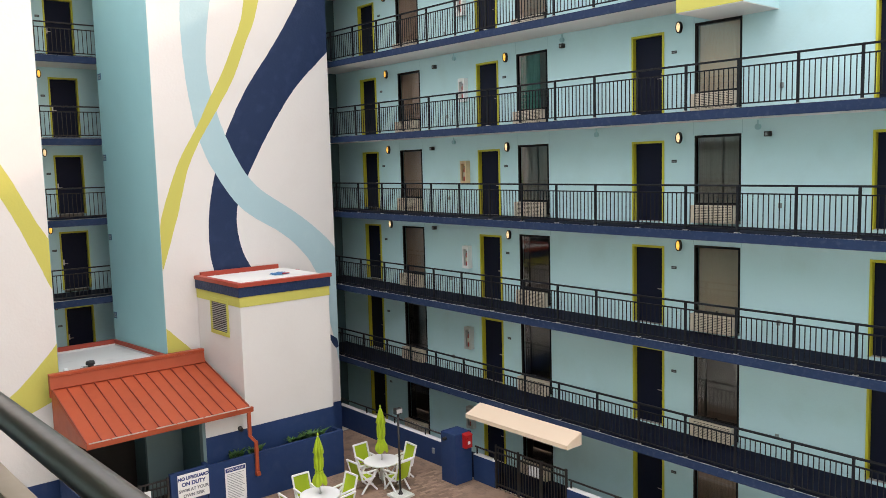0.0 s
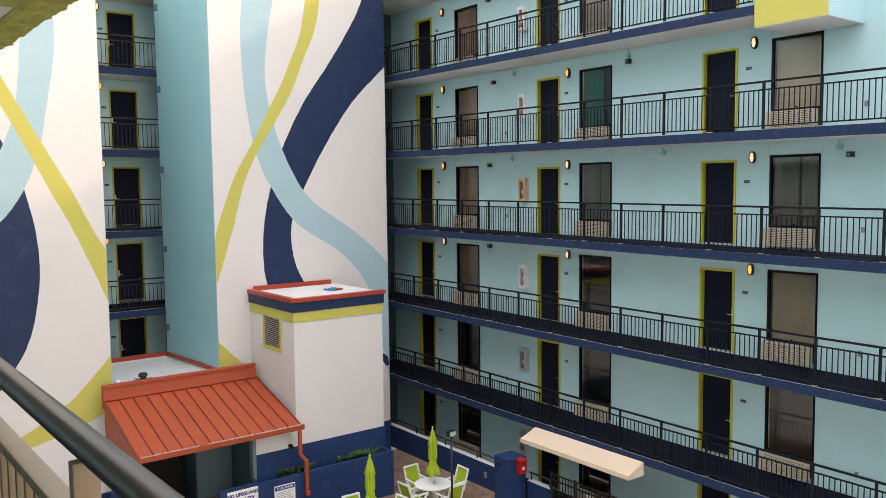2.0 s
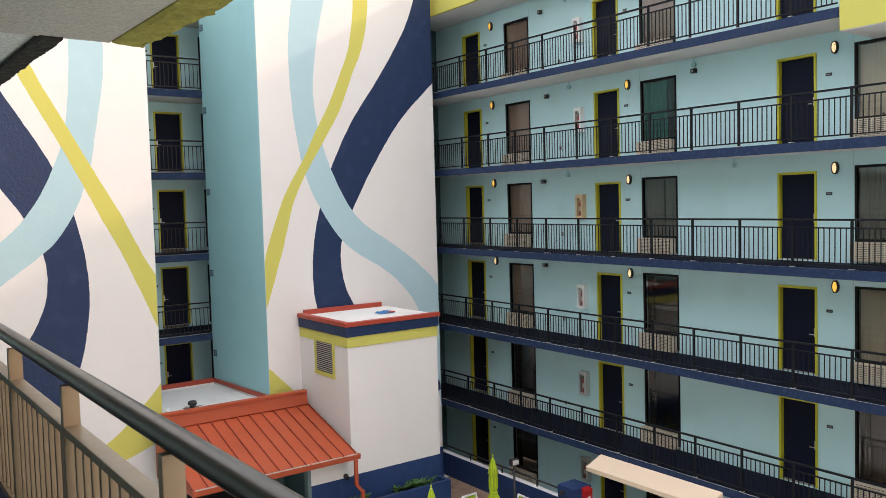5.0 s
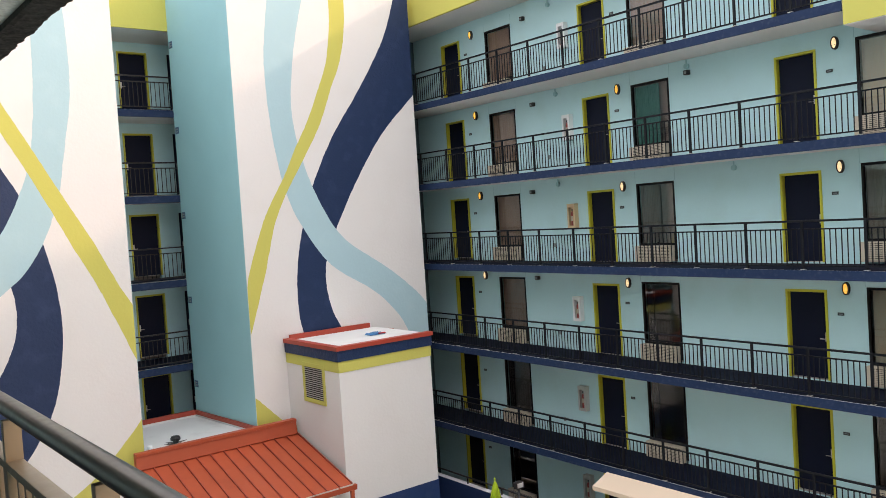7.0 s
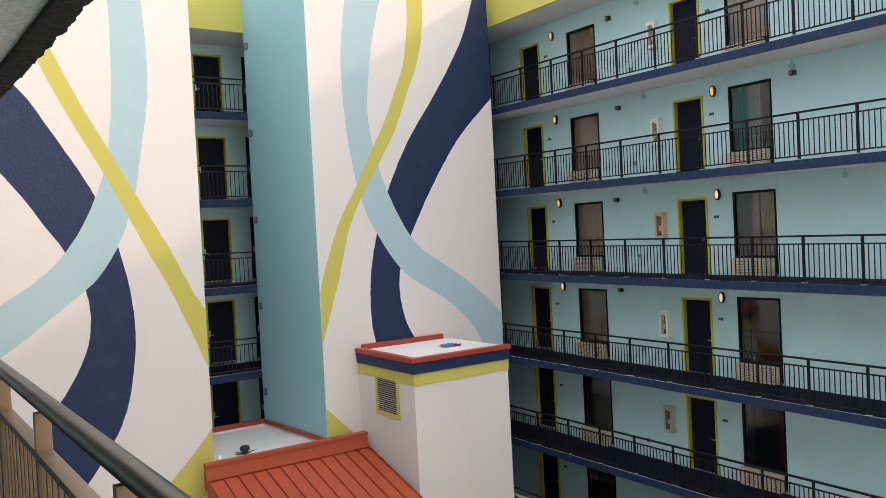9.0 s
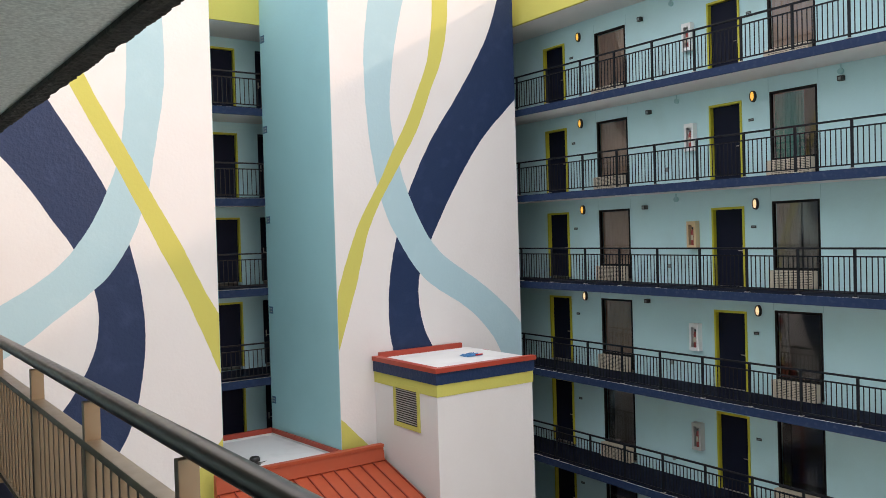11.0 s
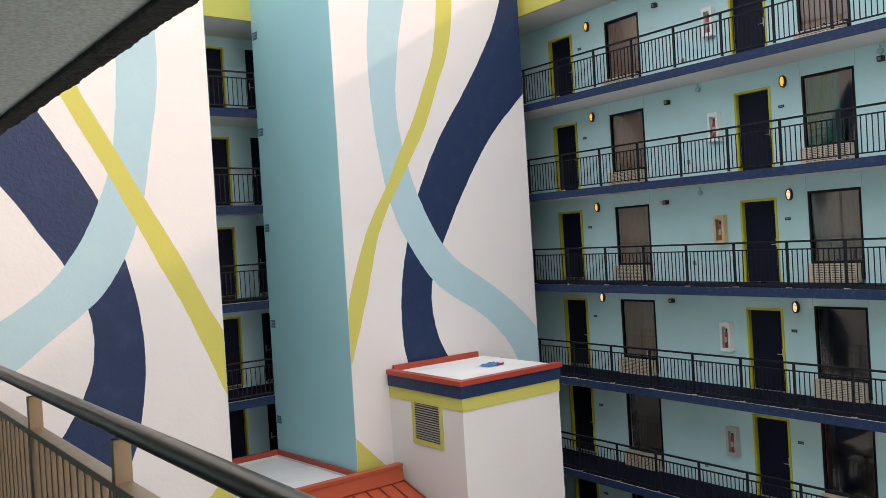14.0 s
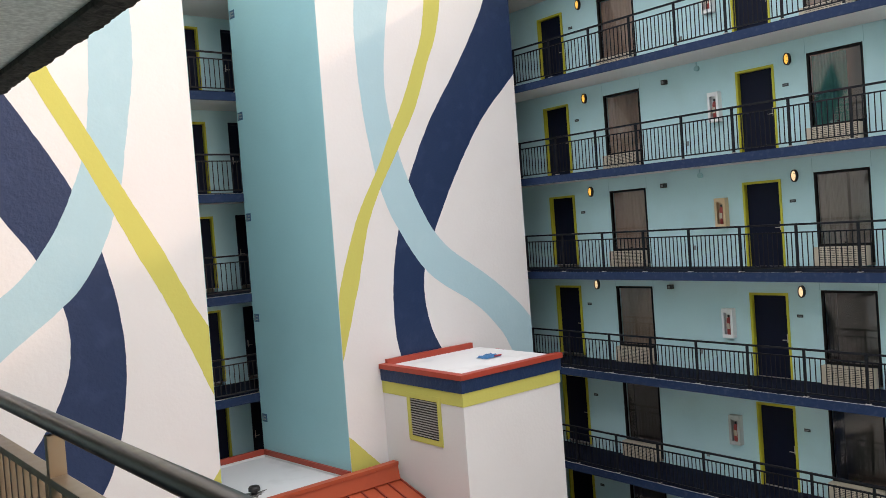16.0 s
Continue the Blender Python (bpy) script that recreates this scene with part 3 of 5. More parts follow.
# ---- walkway railings ----
def railing(name, start, end, posts, material, pitch, label, group, hgt=1.08, pick=0.009):
    """A railing from start to end (x, y, z of its foot); posts: distances along it."""
    a, bb = Vector(start), Vector(end)
    d = (bb - a)
    L = d.length
    r = new(name)
    r.matrix_world = pose(*a, 0, 0, math.degrees(math.atan2(d.y, d.x)))
    tagged(r, label, "railing", group)
    Shape().box(0, L, -0.03, 0.03, hgt - 0.045, hgt).make("top_rail", material, r, bevel=0.012)
    Shape().box(0, L, -0.018, 0.018, hgt - 0.215, hgt - 0.185).make("middle_rail", material, r)
    Shape().box(0, L, -0.018, 0.018, 0.07, 0.10).make("bottom_rail", material, r)
    pm = Shape().box(-0.025, 0.025, -0.025, 0.025, 0.0, hgt - 0.045).data("post", material)
    fm = Shape().box(-0.05, 0.05, -0.045, 0.045, 0.0, 0.014).data("foot_plate", M_GALV)
    bm_ = Shape().box(-pick, pick, -pick, pick, 0.10, hgt - 0.215).data("picket", material)
    for s in posts:
        o = new("post", pm)
        o.parent, o.location = r, (s, 0, 0)
        q = new("foot_plate", fm)
        q.parent, q.location = o, (0, 0, 0)
    marks = sorted([0.0] + list(posts) + [L])
    for p, q in zip(marks, marks[1:]):
        n = max(1, round((q - p) / pitch))
        for i in range(1, n):
            o = new("picket", bm_)
            o.parent, o.location = r, (p + (q - p) * i / n, 0, 0)
    return r


POSTS = [25.66, 24.22, 22.77, 21.42, 20.06, 18.69, 17.33, 16.00, 14.69, 13.34, 12.0, 10.65, 9.33, 7.99, 6.7, 5.4, 4.1]
for k in range(1, 6):
    end = 10.95 if k == 5 else 3.5
    sloped(railing("balcony_railing", (EDGE_X + 0.05, 26.3, F[k] - DROP), (EDGE_X + 0.05, end, F[k] - DROP),
                   [26.3 - y for y in POSTS if y > end], M_RAIL, 0.118, "dark metal walkway railing with thin upright bars", "walkway railings"), F[k])

# ---- mural walls ----
structure(Shape().prism([(TEAL_X, MURAL_Y), (16.63, MURAL_Y), (16.63, 28.3), (TEAL_BACK_X, BACK_EDGE_Y - 0.05)], 0, 18.4, "z").make("wall_mural", M_WHITE, bevel=0.01), "white stucco wall painted with a ribbon mural", "wall")
structure(Shape().prism([(TEAL_X - 0.004, MURAL_Y + 0.004), (TEAL_BACK_X - 0.004, BACK_EDGE_Y - 0.05), (TEAL_BACK_X - 0.012, BACK_EDGE_Y - 0.05), (TEAL_X - 0.012, MURAL_Y + 0.004)], 3.0, 18.4, "z").make("wall_teal", M_TEAL), "teal painted side of the mural wall", "wall")
structure(Shape().box(-6.0, LEFT_X, MURAL_Y, BACK_EDGE_Y + 4, 0, 18.4).make("wall_mural_left", M_WHITE, bevel=0.01), "white stucco wall painted with a ribbon mural", "wall")
structure(Shape().box(LEFT_X + 0.002, LEFT_X + 0.008, MURAL_Y + 0.006, BACK_EDGE_Y - 0.07, 3.9, 18.4).make("wall_teal_facing", M_TEAL), "teal painted side of the other mural wall", "wall")
structure(Shape().box(-6.0, LEFT_X + 0.003, MURAL_Y - 0.006, MURAL_Y - 0.003, 0, 0.85).make("wall_base", M_NAVYB), "navy painted wall base", "wall")


def ribbon(name, left, right, material, depth, label, x0, x1):
    n = 260
    A, B = smooth_line(left, n), smooth_line(right, n)
    for edge, seed in ((A, 1.7), (B, 8.3)):
        for _ in range(60):                     # fair the curve
            for i in range(1, n - 1):
                edge[i] = edge[i] * 0.5 + (edge[i - 1] + edge[i + 1]) * 0.25
        for p in edge:
            p.x += 0.012 * noise.noise((p.x * 3, p.y * 3, seed)) + 0.010 * noise.noise((p.x * 11, p.y * 11, seed))
    clip = lambda v: min(x1, max(x0, v))
    rows = []
    for p, q in zip(A, B):
        rows.append([(clip(p.x + (q.x - p.x) * i / 4), MURAL_Y - depth * 0.4, p.y + (q.y - p.y) * i / 4) for i in range(5)])
    ob = Shape().grid(rows).make(name, material, fix=False)
    ob.data.materials[0] = material
    return structure(ob, label, "wall painting")


R0, R1 = TEAL_X + 0.002, 16.628
ribbon("navy_ribbon", [(16.35, 18.3), (15.72, 16.34), (15.21, 15.39), (14.61, 14.45), (13.96, 13.54), (13.31, 12.65), (12.83, 11.78), (12.49, 11.1), (12.05, 9.87), (11.8, 8.75), (11.73, 7.92), (11.74, 6.99), (11.81, 6.64), (12.35, 5.3)],
       [(17.6, 18.3), (17.2, 14.9), (16.79, 14.32), (16.29, 13.81), (15.44, 13.02), (14.96, 12.45), (14.25, 11.43), (13.55, 10.29), (13.23, 9.7), (12.79, 8.77), (12.74, 8.34), (12.75, 7.82), (12.98, 6.94), (13.22, 6.56), (13.85, 5.5)],
       M_NAVY, 0.004, "navy ribbon painted on the white wall", R0, R1)
ribbon("light_blue_ribbon", [(11.6, 18.3), (11.39, 16.74), (11.17, 15.32), (11.15, 14.09), (11.3, 12.28), (11.61, 10.78), (12.05, 9.87), (12.79, 8.77), (13.43, 8.27), (14.45, 7.71), (15.18, 7.06), (15.66, 6.46), (15.83, 6.13), (16.3, 4.2), (16.63, 2.6)],
       [(13.1, 18.3), (12.57, 16.88), (12.16, 15.23), (11.95, 13.71), (11.97, 13.04), (12.23, 11.86), (12.49, 11.1), (12.76, 10.53), (13.23, 9.7), (13.79, 9.16), (14.52, 8.74), (15.26, 8.24), (15.79, 7.83), (16.74, 6.9), (17.2, 5.6), (17.3, 4.2), (17.3, 2.6)],
       M_LBLUE, 0.008, "light blue ribbon painted on the white wall", R0, R1)
ribbon("yellow_ribbon", [(13.5, 18.3), (13.54, 16.99), (13.47, 15.95), (13.24, 14.8), (12.94, 14.18), (12.66, 13.49), (12.35, 12.88), (11.98, 12.28), (11.57, 11.45), (10.89, 10.38), (10.62, 9.74), (10.4, 9.18), (10.07, 8.14), (10.05, 6.9)],
       [(14.06, 18.3), (14.1, 17.06), (14.03, 16), (13.73, 14.84), (13.43, 14.3), (13.14, 13.51), (12.79, 12.81), (12.25, 11.95), (11.55, 10.86), (11.2, 10.21), (11.01, 9.63), (10.8, 8.82), (10.38, 7.55), (10.05, 6.61)],
       M_YELLOW, 0.012, "yellow-green ribbon painted on the white wall", R0, R1)
ribbon("yellow_corner", [(10.1, 4.9), (10.1, 4.4), (10.1, 3.9)], [(10.2, 4.82), (10.6, 4.4), (11.05, 3.95)], M_YELLOW, 0.004, "yellow-green painted corner of the mural", R0, R1)
ribbon("navy_tip", [(16.2, 3.75), (16.32, 3.45), (16.5, 3.2)], [(16.3, 3.75), (16.55, 3.55), (16.62, 3.25)], M_NAVY, 0.012, "navy tip of a painted ribbon", R0, R1)
L0, L1 = -5.9, LEFT_X - 0.002
ribbon("navy_ribbon", [(-0.6, 14.6), (1, 13.1), (2.22, 11.68), (2.66, 11.11), (3.06, 10.44), (3.52, 9.77), (3.92, 8.82), (3.98, 8.4), (3.97, 7.92), (3.91, 7.51), (3.76, 7.12), (3.5, 6.67), (3.2, 6.2), (1.6, 4.3)],
       [(0.4, 16), (2.74, 13.62), (3.08, 13.11), (3.49, 12.45), (3.89, 11.77), (4.25, 11.11), (4.71, 9.85), (4.93, 8.81), (4.99, 8.23), (5, 7.38), (4.8, 6.13), (4.49, 5.26), (3.72, 4.16), (2.4, 2.6)],
       M_NAVY, 0.004, "navy ribbon painted on the white wall", L0, L1)
ribbon("light_blue_ribbon", [(4.6, 18.3), (4.8, 15.8), (4.76, 13.73), (4.72, 13.17), (4.62, 12.3), (4.47, 11.64), (4.25, 11.11), (3.97, 10.47), (3.52, 9.77), (3.14, 9.36), (2.78, 9.08), (2.05, 8.64), (-0.5, 7.2)],
       [(5.2, 18.3), (5.62, 15.8), (5.64, 13.71), (5.57, 13.21), (5.4, 12.32), (5.2, 11.14), (4.91, 10.29), (4.71, 9.85), (4.29, 9.18), (3.92, 8.82), (2.97, 8.14), (1.99, 7.41), (-0.5, 6.2)],
       M_LBLUE, 0.008, "light blue ribbon painted on the white wall", L0, L1)
ribbon("yellow_ribbon", [(1.9, 17.2), (3.45, 13.66), (4.06, 12.46), (4.47, 11.68), (5.03, 10.53), (5.46, 9.6), (5.9, 8.73), (6.47, 7.35), (6.78, 6.57), (7.3, 5.6)],
       [(2.3, 17.2), (3.88, 13.68), (4.6, 12.3), (5.2, 11.14), (5.96, 9.74), (6.47, 8.61), (6.81, 8.03), (7.4, 6.6)],
       M_YELLOW, 0.012, "yellow-green ribbon painted on the white wall", L0, L1)
ribbon("yellow_ribbon", [(7.2, 5.6), (6.79, 4.95), (6.0, 4.1), (5.44, 3.6), (4.6, 3.1), (3.8, 2.75), (3.2, 2.6)], [(7.2, 3.6), (6.79, 3.35), (5.9, 2.98), (5.3, 2.8), (4.6, 2.62), (3.8, 2.48), (3.2, 2.4)],
       M_YELLOW, 0.004, "yellow-green ribbon painted on the white wall", L0, L1)

# ---- walkways behind the murals ----
w = Shape()
RD, RE = (8.70, 9.62), (10.42, 11.34)
for k in range(6):
    lo, hi = F[k] + RZ - DROP, F[k + 1] + RZ - DROP
    w.box(4.0, RD[0], BACK_WALL_Y, BACK_WALL_Y + 0.2, lo, hi)
    w.box(RD[0], RD[1], BACK_WALL_Y, BACK_WALL_Y + 0.2, F[k] + RZ + 2.16, hi)
    w.box(RD[1], RE[0], BACK_WALL_Y, BACK_WALL_Y + 0.2, lo, hi)
    w.box(RE[0], RE[1], BACK_WALL_Y, BACK_WALL_Y + 0.2, F[k] + RZ + 2.16, hi)
    w.box(RE[1], 18.4, BACK_WALL_Y, BACK_WALL_Y + 0.2, lo, hi)
w.box(4.0, 18.4, BACK_WALL_Y, BACK_WALL_Y + 0.2, F[6] + RZ - DROP, 18.4)
structure(w.make("wall_north", M_AQUA), "pale aqua wall of the rear walkways with door openings", "wall")
structure(Shape().box(4.0, 18.4, BACK_WALL_Y + 0.5, BACK_WALL_Y + 0.6, 0, 18).make("wall_rooms_north", M_ROOM), "dim inner wall", "wall")
structure(Shape().box(12.5, 12.7, BACK_EDGE_Y - 0.04, BACK_WALL_Y, 0, 18.4).make("wall_corridor", M_AQUA), "pale aqua wall closing the rear walkway", "wall")
structure(Shape().box(LEFT_X, 16.6, BACK_EDGE_Y, BACK_WALL_Y + 3, F[6] + 0.25, F[6] + 0.6).make("roof_north", M_SOFFIT), "white flat roof", "roof")
structure(Shape().box(LEFT_X, TEAL_BACK_X + 0.1, BACK_EDGE_Y - 0.06, BACK_EDGE_Y - 0.002, 16.53, 17.6).make("roof_edge", M_YELLOW), "yellow-green painted roof edge", "roof edge")
structure(Shape().box(LEFT_X, 12.5, BACK_EDGE_Y, BACK_WALL_Y - 0.002, 16.54, 16.60).make("ceiling", M_SOFFIT), "white plastered soffit", "ceiling")
for k in range(2, 6):
    z = F[k] + RZ - DROP
    structure(Shape().box(LEFT_X - 1, 12.5, BACK_EDGE_Y + 0.05, BACK_WALL_Y - 0.001, z - 0.19, z).make("ceiling", M_SOFFIT), "white plastered walkway soffit", "ceiling")
    structure(Shape().box(LEFT_X - 1, 12.5, BACK_EDGE_Y, BACK_WALL_Y - 0.002, z + 0.001, z + 0.012).make("floor", M_DECKNAVY), "dark navy painted walkway floor", "floor")
    structure(Shape().box(LEFT_X, TEAL_BACK_X + 0.12, BACK_EDGE_Y - 0.06, BACK_EDGE_Y - 0.005, z - 0.25, z - 0.02).make("fascia", M_FASCIA, bevel=0.008), "navy-painted walkway edge", "fascia")
    railing("balcony_railing", (LEFT_X, BACK_EDGE_Y, z), (TEAL_BACK_X + 0.05, BACK_EDGE_Y, z), [1.02, TEAL_BACK_X + 0.02 - LEFT_X], M_RAIL2, 0.145,
            "grey-brown metal walkway railing with upright bars", "rear walkway railings")
proto_door_l, proto_door_dark = make_door(True), make_door(True, M_DOOR)
for k in range(1, 6):
    put(proto_door_l, pose(RD[1] + 0.045, BACK_WALL_Y, F[k] + RZ + 0.11, 0, 0, 90))
    put(proto_door_dark, pose(RE[1] + 0.045, BACK_WALL_Y, F[k] + RZ + 0.11, 0, 0, 90))
    put(proto_lamp[k % 2], pose(8.36, BACK_WALL_Y, F[k] + RZ + 2.26, 0, 0, 90))
    put(proto_plate, pose(8.46, BACK_WALL_Y, F[k] + RZ + 1.5, 0, 0, 90))
    sg = thing("floor_sign", (TEAL_BACK_X + 0.02, BACK_EDGE_Y - 0.2, F[k] + 2.17), "small dark teal sign with pale marks on the teal wall", "sign", "small wall signs", 5.0)
    Shape().box(-0.03, 0, -0.14, 0.10, -0.11, 0.11).make("plate", M_SIGNTEAL, sg, bevel=0.004)
    Shape().box(-0.034, -0.031, 0.03, 0.07, -0.08, 0.08).box(-0.034, -0.031, -0.11, 0.0, 0.02, 0.06).box(-0.034, -0.031, -0.11, 0.0, -0.06, -0.02).make("marks", M_PLATEINK, sg)

# ---- low building with the red canopy ----
structure(Shape().prism([(LEFT_X, 24.85), (TEAL_X - 0.02, 24.85), (TEAL_X - 0.02, MURAL_Y), (TEAL_BACK_X - 0.02, 29.15), (LEFT_X, 29.15)], 3.45, 3.86, "z").make("roof_low", M_ROOF), "white flat roof membrane, stained", "roof")
structure(Shape().prism([(TEAL_X - 0.09, MURAL_Y + 0.01), (TEAL_X - 0.014, MURAL_Y + 0.01), (TEAL_BACK_X - 0.014, 29.15), (TEAL_BACK_X - 0.09, 29.15)], 3.93, 4.06, "z").make("roof_trim", M_REDRIM, bevel=0.006), "red metal roof trim", "roof trim")
structure(Shape().box(LEFT_X, TEAL_BACK_X - 0.095, 29.05, 29.15, 3.93, 4.08).make("roof_trim", M_REDRIM, bevel=0.006), "red metal roof trim", "roof trim")
up = Shape().prism([(TEAL_X - 0.07, MURAL_Y + 0.01), (TEAL_X - 0.016, MURAL_Y + 0.01), (TEAL_BACK_X - 0.016, 29.14), (TEAL_BACK_X - 0.07, 29.14)], 3.86, 3.93, "z").box(LEFT_X, TEAL_BACK_X - 0.08, 29.07, 29.14, 3.86, 3.93)
structure(up.make("roof_upstand", M_ROOF), "white membrane upstand of the low roof", "roof")
vp = thing("vent_pipe", (7.98, 26.25, 3.86), "black roof vent with a cap on a stained white roof", "vent")
Shape().lathe([(0.08, 0), (0.08, 0.07), (0.14, 0.09), (0.14, 0.16), (0.11, 0.2), (0.02, 0.21)], 16).make("pipe", M_BLACK, vp, smooth=False)
rnd = random.Random(8)
ring = [(r * math.cos(i * 0.349), r * 0.8 * math.sin(i * 0.349)) for i, r in enumerate([rnd.uniform(0.16, 0.42) for _ in range(18)])]
Shape().prism(ring, 0.0, 0.004, "z").make("flashing", M_TAR, vp, "dark tarred patch")
vp = thing("roof_drain", (7.18, 26.05, 3.86), "small white capped pipe on the roof", "pipe")
Shape().lathe([(0.07, 0), (0.07, 0.12), (0.05, 0.14)], 14).make("pipe", M_WPLASTIC, vp)

CAN = (6.40, 11.10)
canopy = thing("canopy", (0, 0, 0), "terracotta-red standing-seam metal canopy with a gutter", "canopy")
top, eave = (24.72, 3.74), (21.66, 2.86)
Shape().prism([(top[0], top[1]), (eave[0], eave[1]), (eave[0], eave[1] - 0.05), (top[0], top[1] - 0.05)], CAN[0], CAN[1], "x").make("roof_sheet", M_RED, canopy)
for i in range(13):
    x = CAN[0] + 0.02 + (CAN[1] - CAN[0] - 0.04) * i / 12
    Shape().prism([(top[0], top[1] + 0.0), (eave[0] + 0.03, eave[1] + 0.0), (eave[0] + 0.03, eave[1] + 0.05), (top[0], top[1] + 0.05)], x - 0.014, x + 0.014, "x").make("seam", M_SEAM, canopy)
Shape().prism([(top[0] - 0.02, 3.70), (top[0] - 0.10, 3.76), (top[0] - 0.04, 4.10), (top[0] - 0.08, 4.11), (top[0] - 0.08, 4.19), (top[0] + 0.12, 4.19), (top[0] + 0.12, 3.5), (top[0], 3.5)], CAN[0] - 0.03, CAN[1] - 0.04, "x").make("flashing", M_RED, canopy, bevel=0.006)
Shape().prism([(top[0], top[1] - 0.06), (eave[0] + 0.04, eave[1] - 0.06), (eave[0] + 0.04, eave[1] - 0.14), (top[0], 2.42)], CAN[0], CAN[0] + 0.03, "x").make("side_panel", M_RED, canopy, "red triangular side panel")
Shape().prism([(eave[0], eave[1] + 0.015), (eave[0] - 0.11, eave[1] + 0.015), (eave[0] - 0.09, eave[1] - 0.13), (eave[0], eave[1] - 0.13)], CAN[0] - 0.02, CAN[1] + 0.06, "x").make("gutter", M_RED, canopy, bevel=0.006)
s = Shape()
gx = [CAN[0] + 0.05, 7.0, 7.05, 8.0, 8.25, 8.8, 8.84, 9.6, 9.65, 10.6, 10.66, 11.05]
for a, bb in zip(gx[::2], gx[1::2]):
    s.box(a, bb, eave[0] - 0.10, eave[0] - 0.02, eave[1] + 0.016, eave[1] + 0.026)
s.make("gutter_lining", M_GALV, canopy, "pale bare metal along the gutter")
ds = thing("downspout", (11.0, 21.57, 0), "terracotta-red downspout ending over the planter", "downspout")
Shape().box(-0.05, 0.05, -0.04, 0.04, 2.0, 2.75).make("upper_pipe", M_RED, ds, bevel=0.008)
Shape().bar((0, 0, 2.02), (0.16, -0.06, 1.80), 0.1, 0.08).make("elbow", M_RED, ds)
Shape().box(0.11, 0.21, -0.10, -0.02, 0.85, 1.84).make("lower_pipe", M_RED, ds, bevel=0.008)
Shape().box(0.10, 0.22, -0.16, -0.02, 0.78, 0.90).make("outlet", M_RED, ds, bevel=0.01)

# walls under the canopy
w = Shape()
w.box(9.85, SHED[0], 22.12, 22.3, 2.08, 2.75)
structure(w.make("wall_porch", M_WHITE), "white wall under the canopy", "wall")
structure(Shape().box(9.85, SHED[0], 22.11, 22.3, 0, 2.08).make("wall_porch_base", M_NAVYB), "navy painted wall base under the canopy", "wall")
# inside the porch the shade is part of the surface colours
structure(Shape().box(9.75, 9.85, 22.08, 22.3, 0, 2.75).make("trim", M_PORCHW), "teal door jamb in a shaded tone", "trim")
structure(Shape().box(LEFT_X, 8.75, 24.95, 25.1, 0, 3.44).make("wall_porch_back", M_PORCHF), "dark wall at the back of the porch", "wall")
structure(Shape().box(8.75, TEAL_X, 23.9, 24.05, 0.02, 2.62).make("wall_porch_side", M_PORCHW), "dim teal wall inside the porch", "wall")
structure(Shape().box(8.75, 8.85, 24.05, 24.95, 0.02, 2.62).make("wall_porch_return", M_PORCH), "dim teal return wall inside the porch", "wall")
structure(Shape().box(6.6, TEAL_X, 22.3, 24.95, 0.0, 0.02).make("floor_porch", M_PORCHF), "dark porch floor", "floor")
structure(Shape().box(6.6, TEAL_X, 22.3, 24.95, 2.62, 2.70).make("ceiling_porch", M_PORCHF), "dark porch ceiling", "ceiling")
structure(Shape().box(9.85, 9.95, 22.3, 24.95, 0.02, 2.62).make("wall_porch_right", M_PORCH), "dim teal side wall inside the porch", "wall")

pl_ = thing("porch_lamp", (10.95, 22.118, 2.14), "small round black lamp on the white porch wall", "lamp")
Shape().rod((0, 0, 0), (0, -0.05, 0), 0.07, 14).make("base", M_BLACK, pl_, bevel=0.006)
Shape().rod((0, -0.05, 0), (0, -0.14, -0.03), 0.05, 14, 0.06).make("housing", M_BLACK, pl_)

# ---- white plant tower ----
x0, x1, y0 = SHED
structure(Shape().box(x0, x1, y0, MURAL_Y - 0.001, 2.08, 6.42).make("wall_tower", M_WHITE, bevel=0.012), "white stucco box tower against the mural", "wall")
structure(Shape().box(x0 - 0.012, x1 + 0.012, y0 - 0.012, MURAL_Y - 0.02, 0, 2.08).make("wall_tower_base", M_NAVYB, bevel=0.006), "navy painted base of the tower", "wall")
structure(Shape().box(x0 - 0.02, x1 + 0.02, y0 - 0.02, MURAL_Y - 0.01, 5.80, 6.11).make("band_yellow", M_YELLOW, bevel=0.006), "yellow-green band round the tower", "trim")
structure(Shape().box(x0 - 0.05, x1 + 0.05, y0 - 0.05, MURAL_Y - 0.01, 6.11, 6.41).make("band_navy", M_NAVY, bevel=0.008), "navy band round the tower top", "trim")
rim = Shape()
o = 0.09
rim.box(x0 - o, x1 + o, y0 - o, y0 + 0.12, 6.41, 6.53).box(x0 - o, x0 + 0.12, y0 + 0.12, MURAL_Y - 0.02, 6.41, 6.53)
rim.box(x0 + 0.12, x1 - 0.15, MURAL_Y - 0.12, MURAL_Y - 0.02, 6.41, 6.62)
structure(rim.make("roof_rim", M_REDRIM, bevel=0.008), "red metal edge of the tower roof", "roof trim")
structure(Shape().box(x0 + 0.12, x1 + 0.05, y0 + 0.12, MURAL_Y - 0.12, 6.40, 6.47).make("roof_tower", M_ROOF), "white tower roof membrane", "roof")
structure(Shape().box(x1 + 0.05, x1 + 0.2, 24.3, 24.6, 6.25, 6.45).make("scupper", M_REDRIM, bevel=0.01), "red metal roof outlet", "roof trim")
tarp = thing("crumpled_tarp", (13.35, 23.6, 6.47), "crumpled blue and red plastic sheet on the roof", "rag")
rows = []
for j in range(7):
    rows.append([(-0.28 + 0.09 * i + 0.03 * math.sin(j * 2.1 + i), -0.2 + 0.065 * j, 0.012 + 0.07 * abs(math.sin(i * 1.7 + j * 1.1)) * (1 if 0 < i < 6 and 0 < j < 6 else 0.1)) for i in range(7)])
Shape().grid(rows).make("sheet", M_TAPE, tarp, smooth=True)
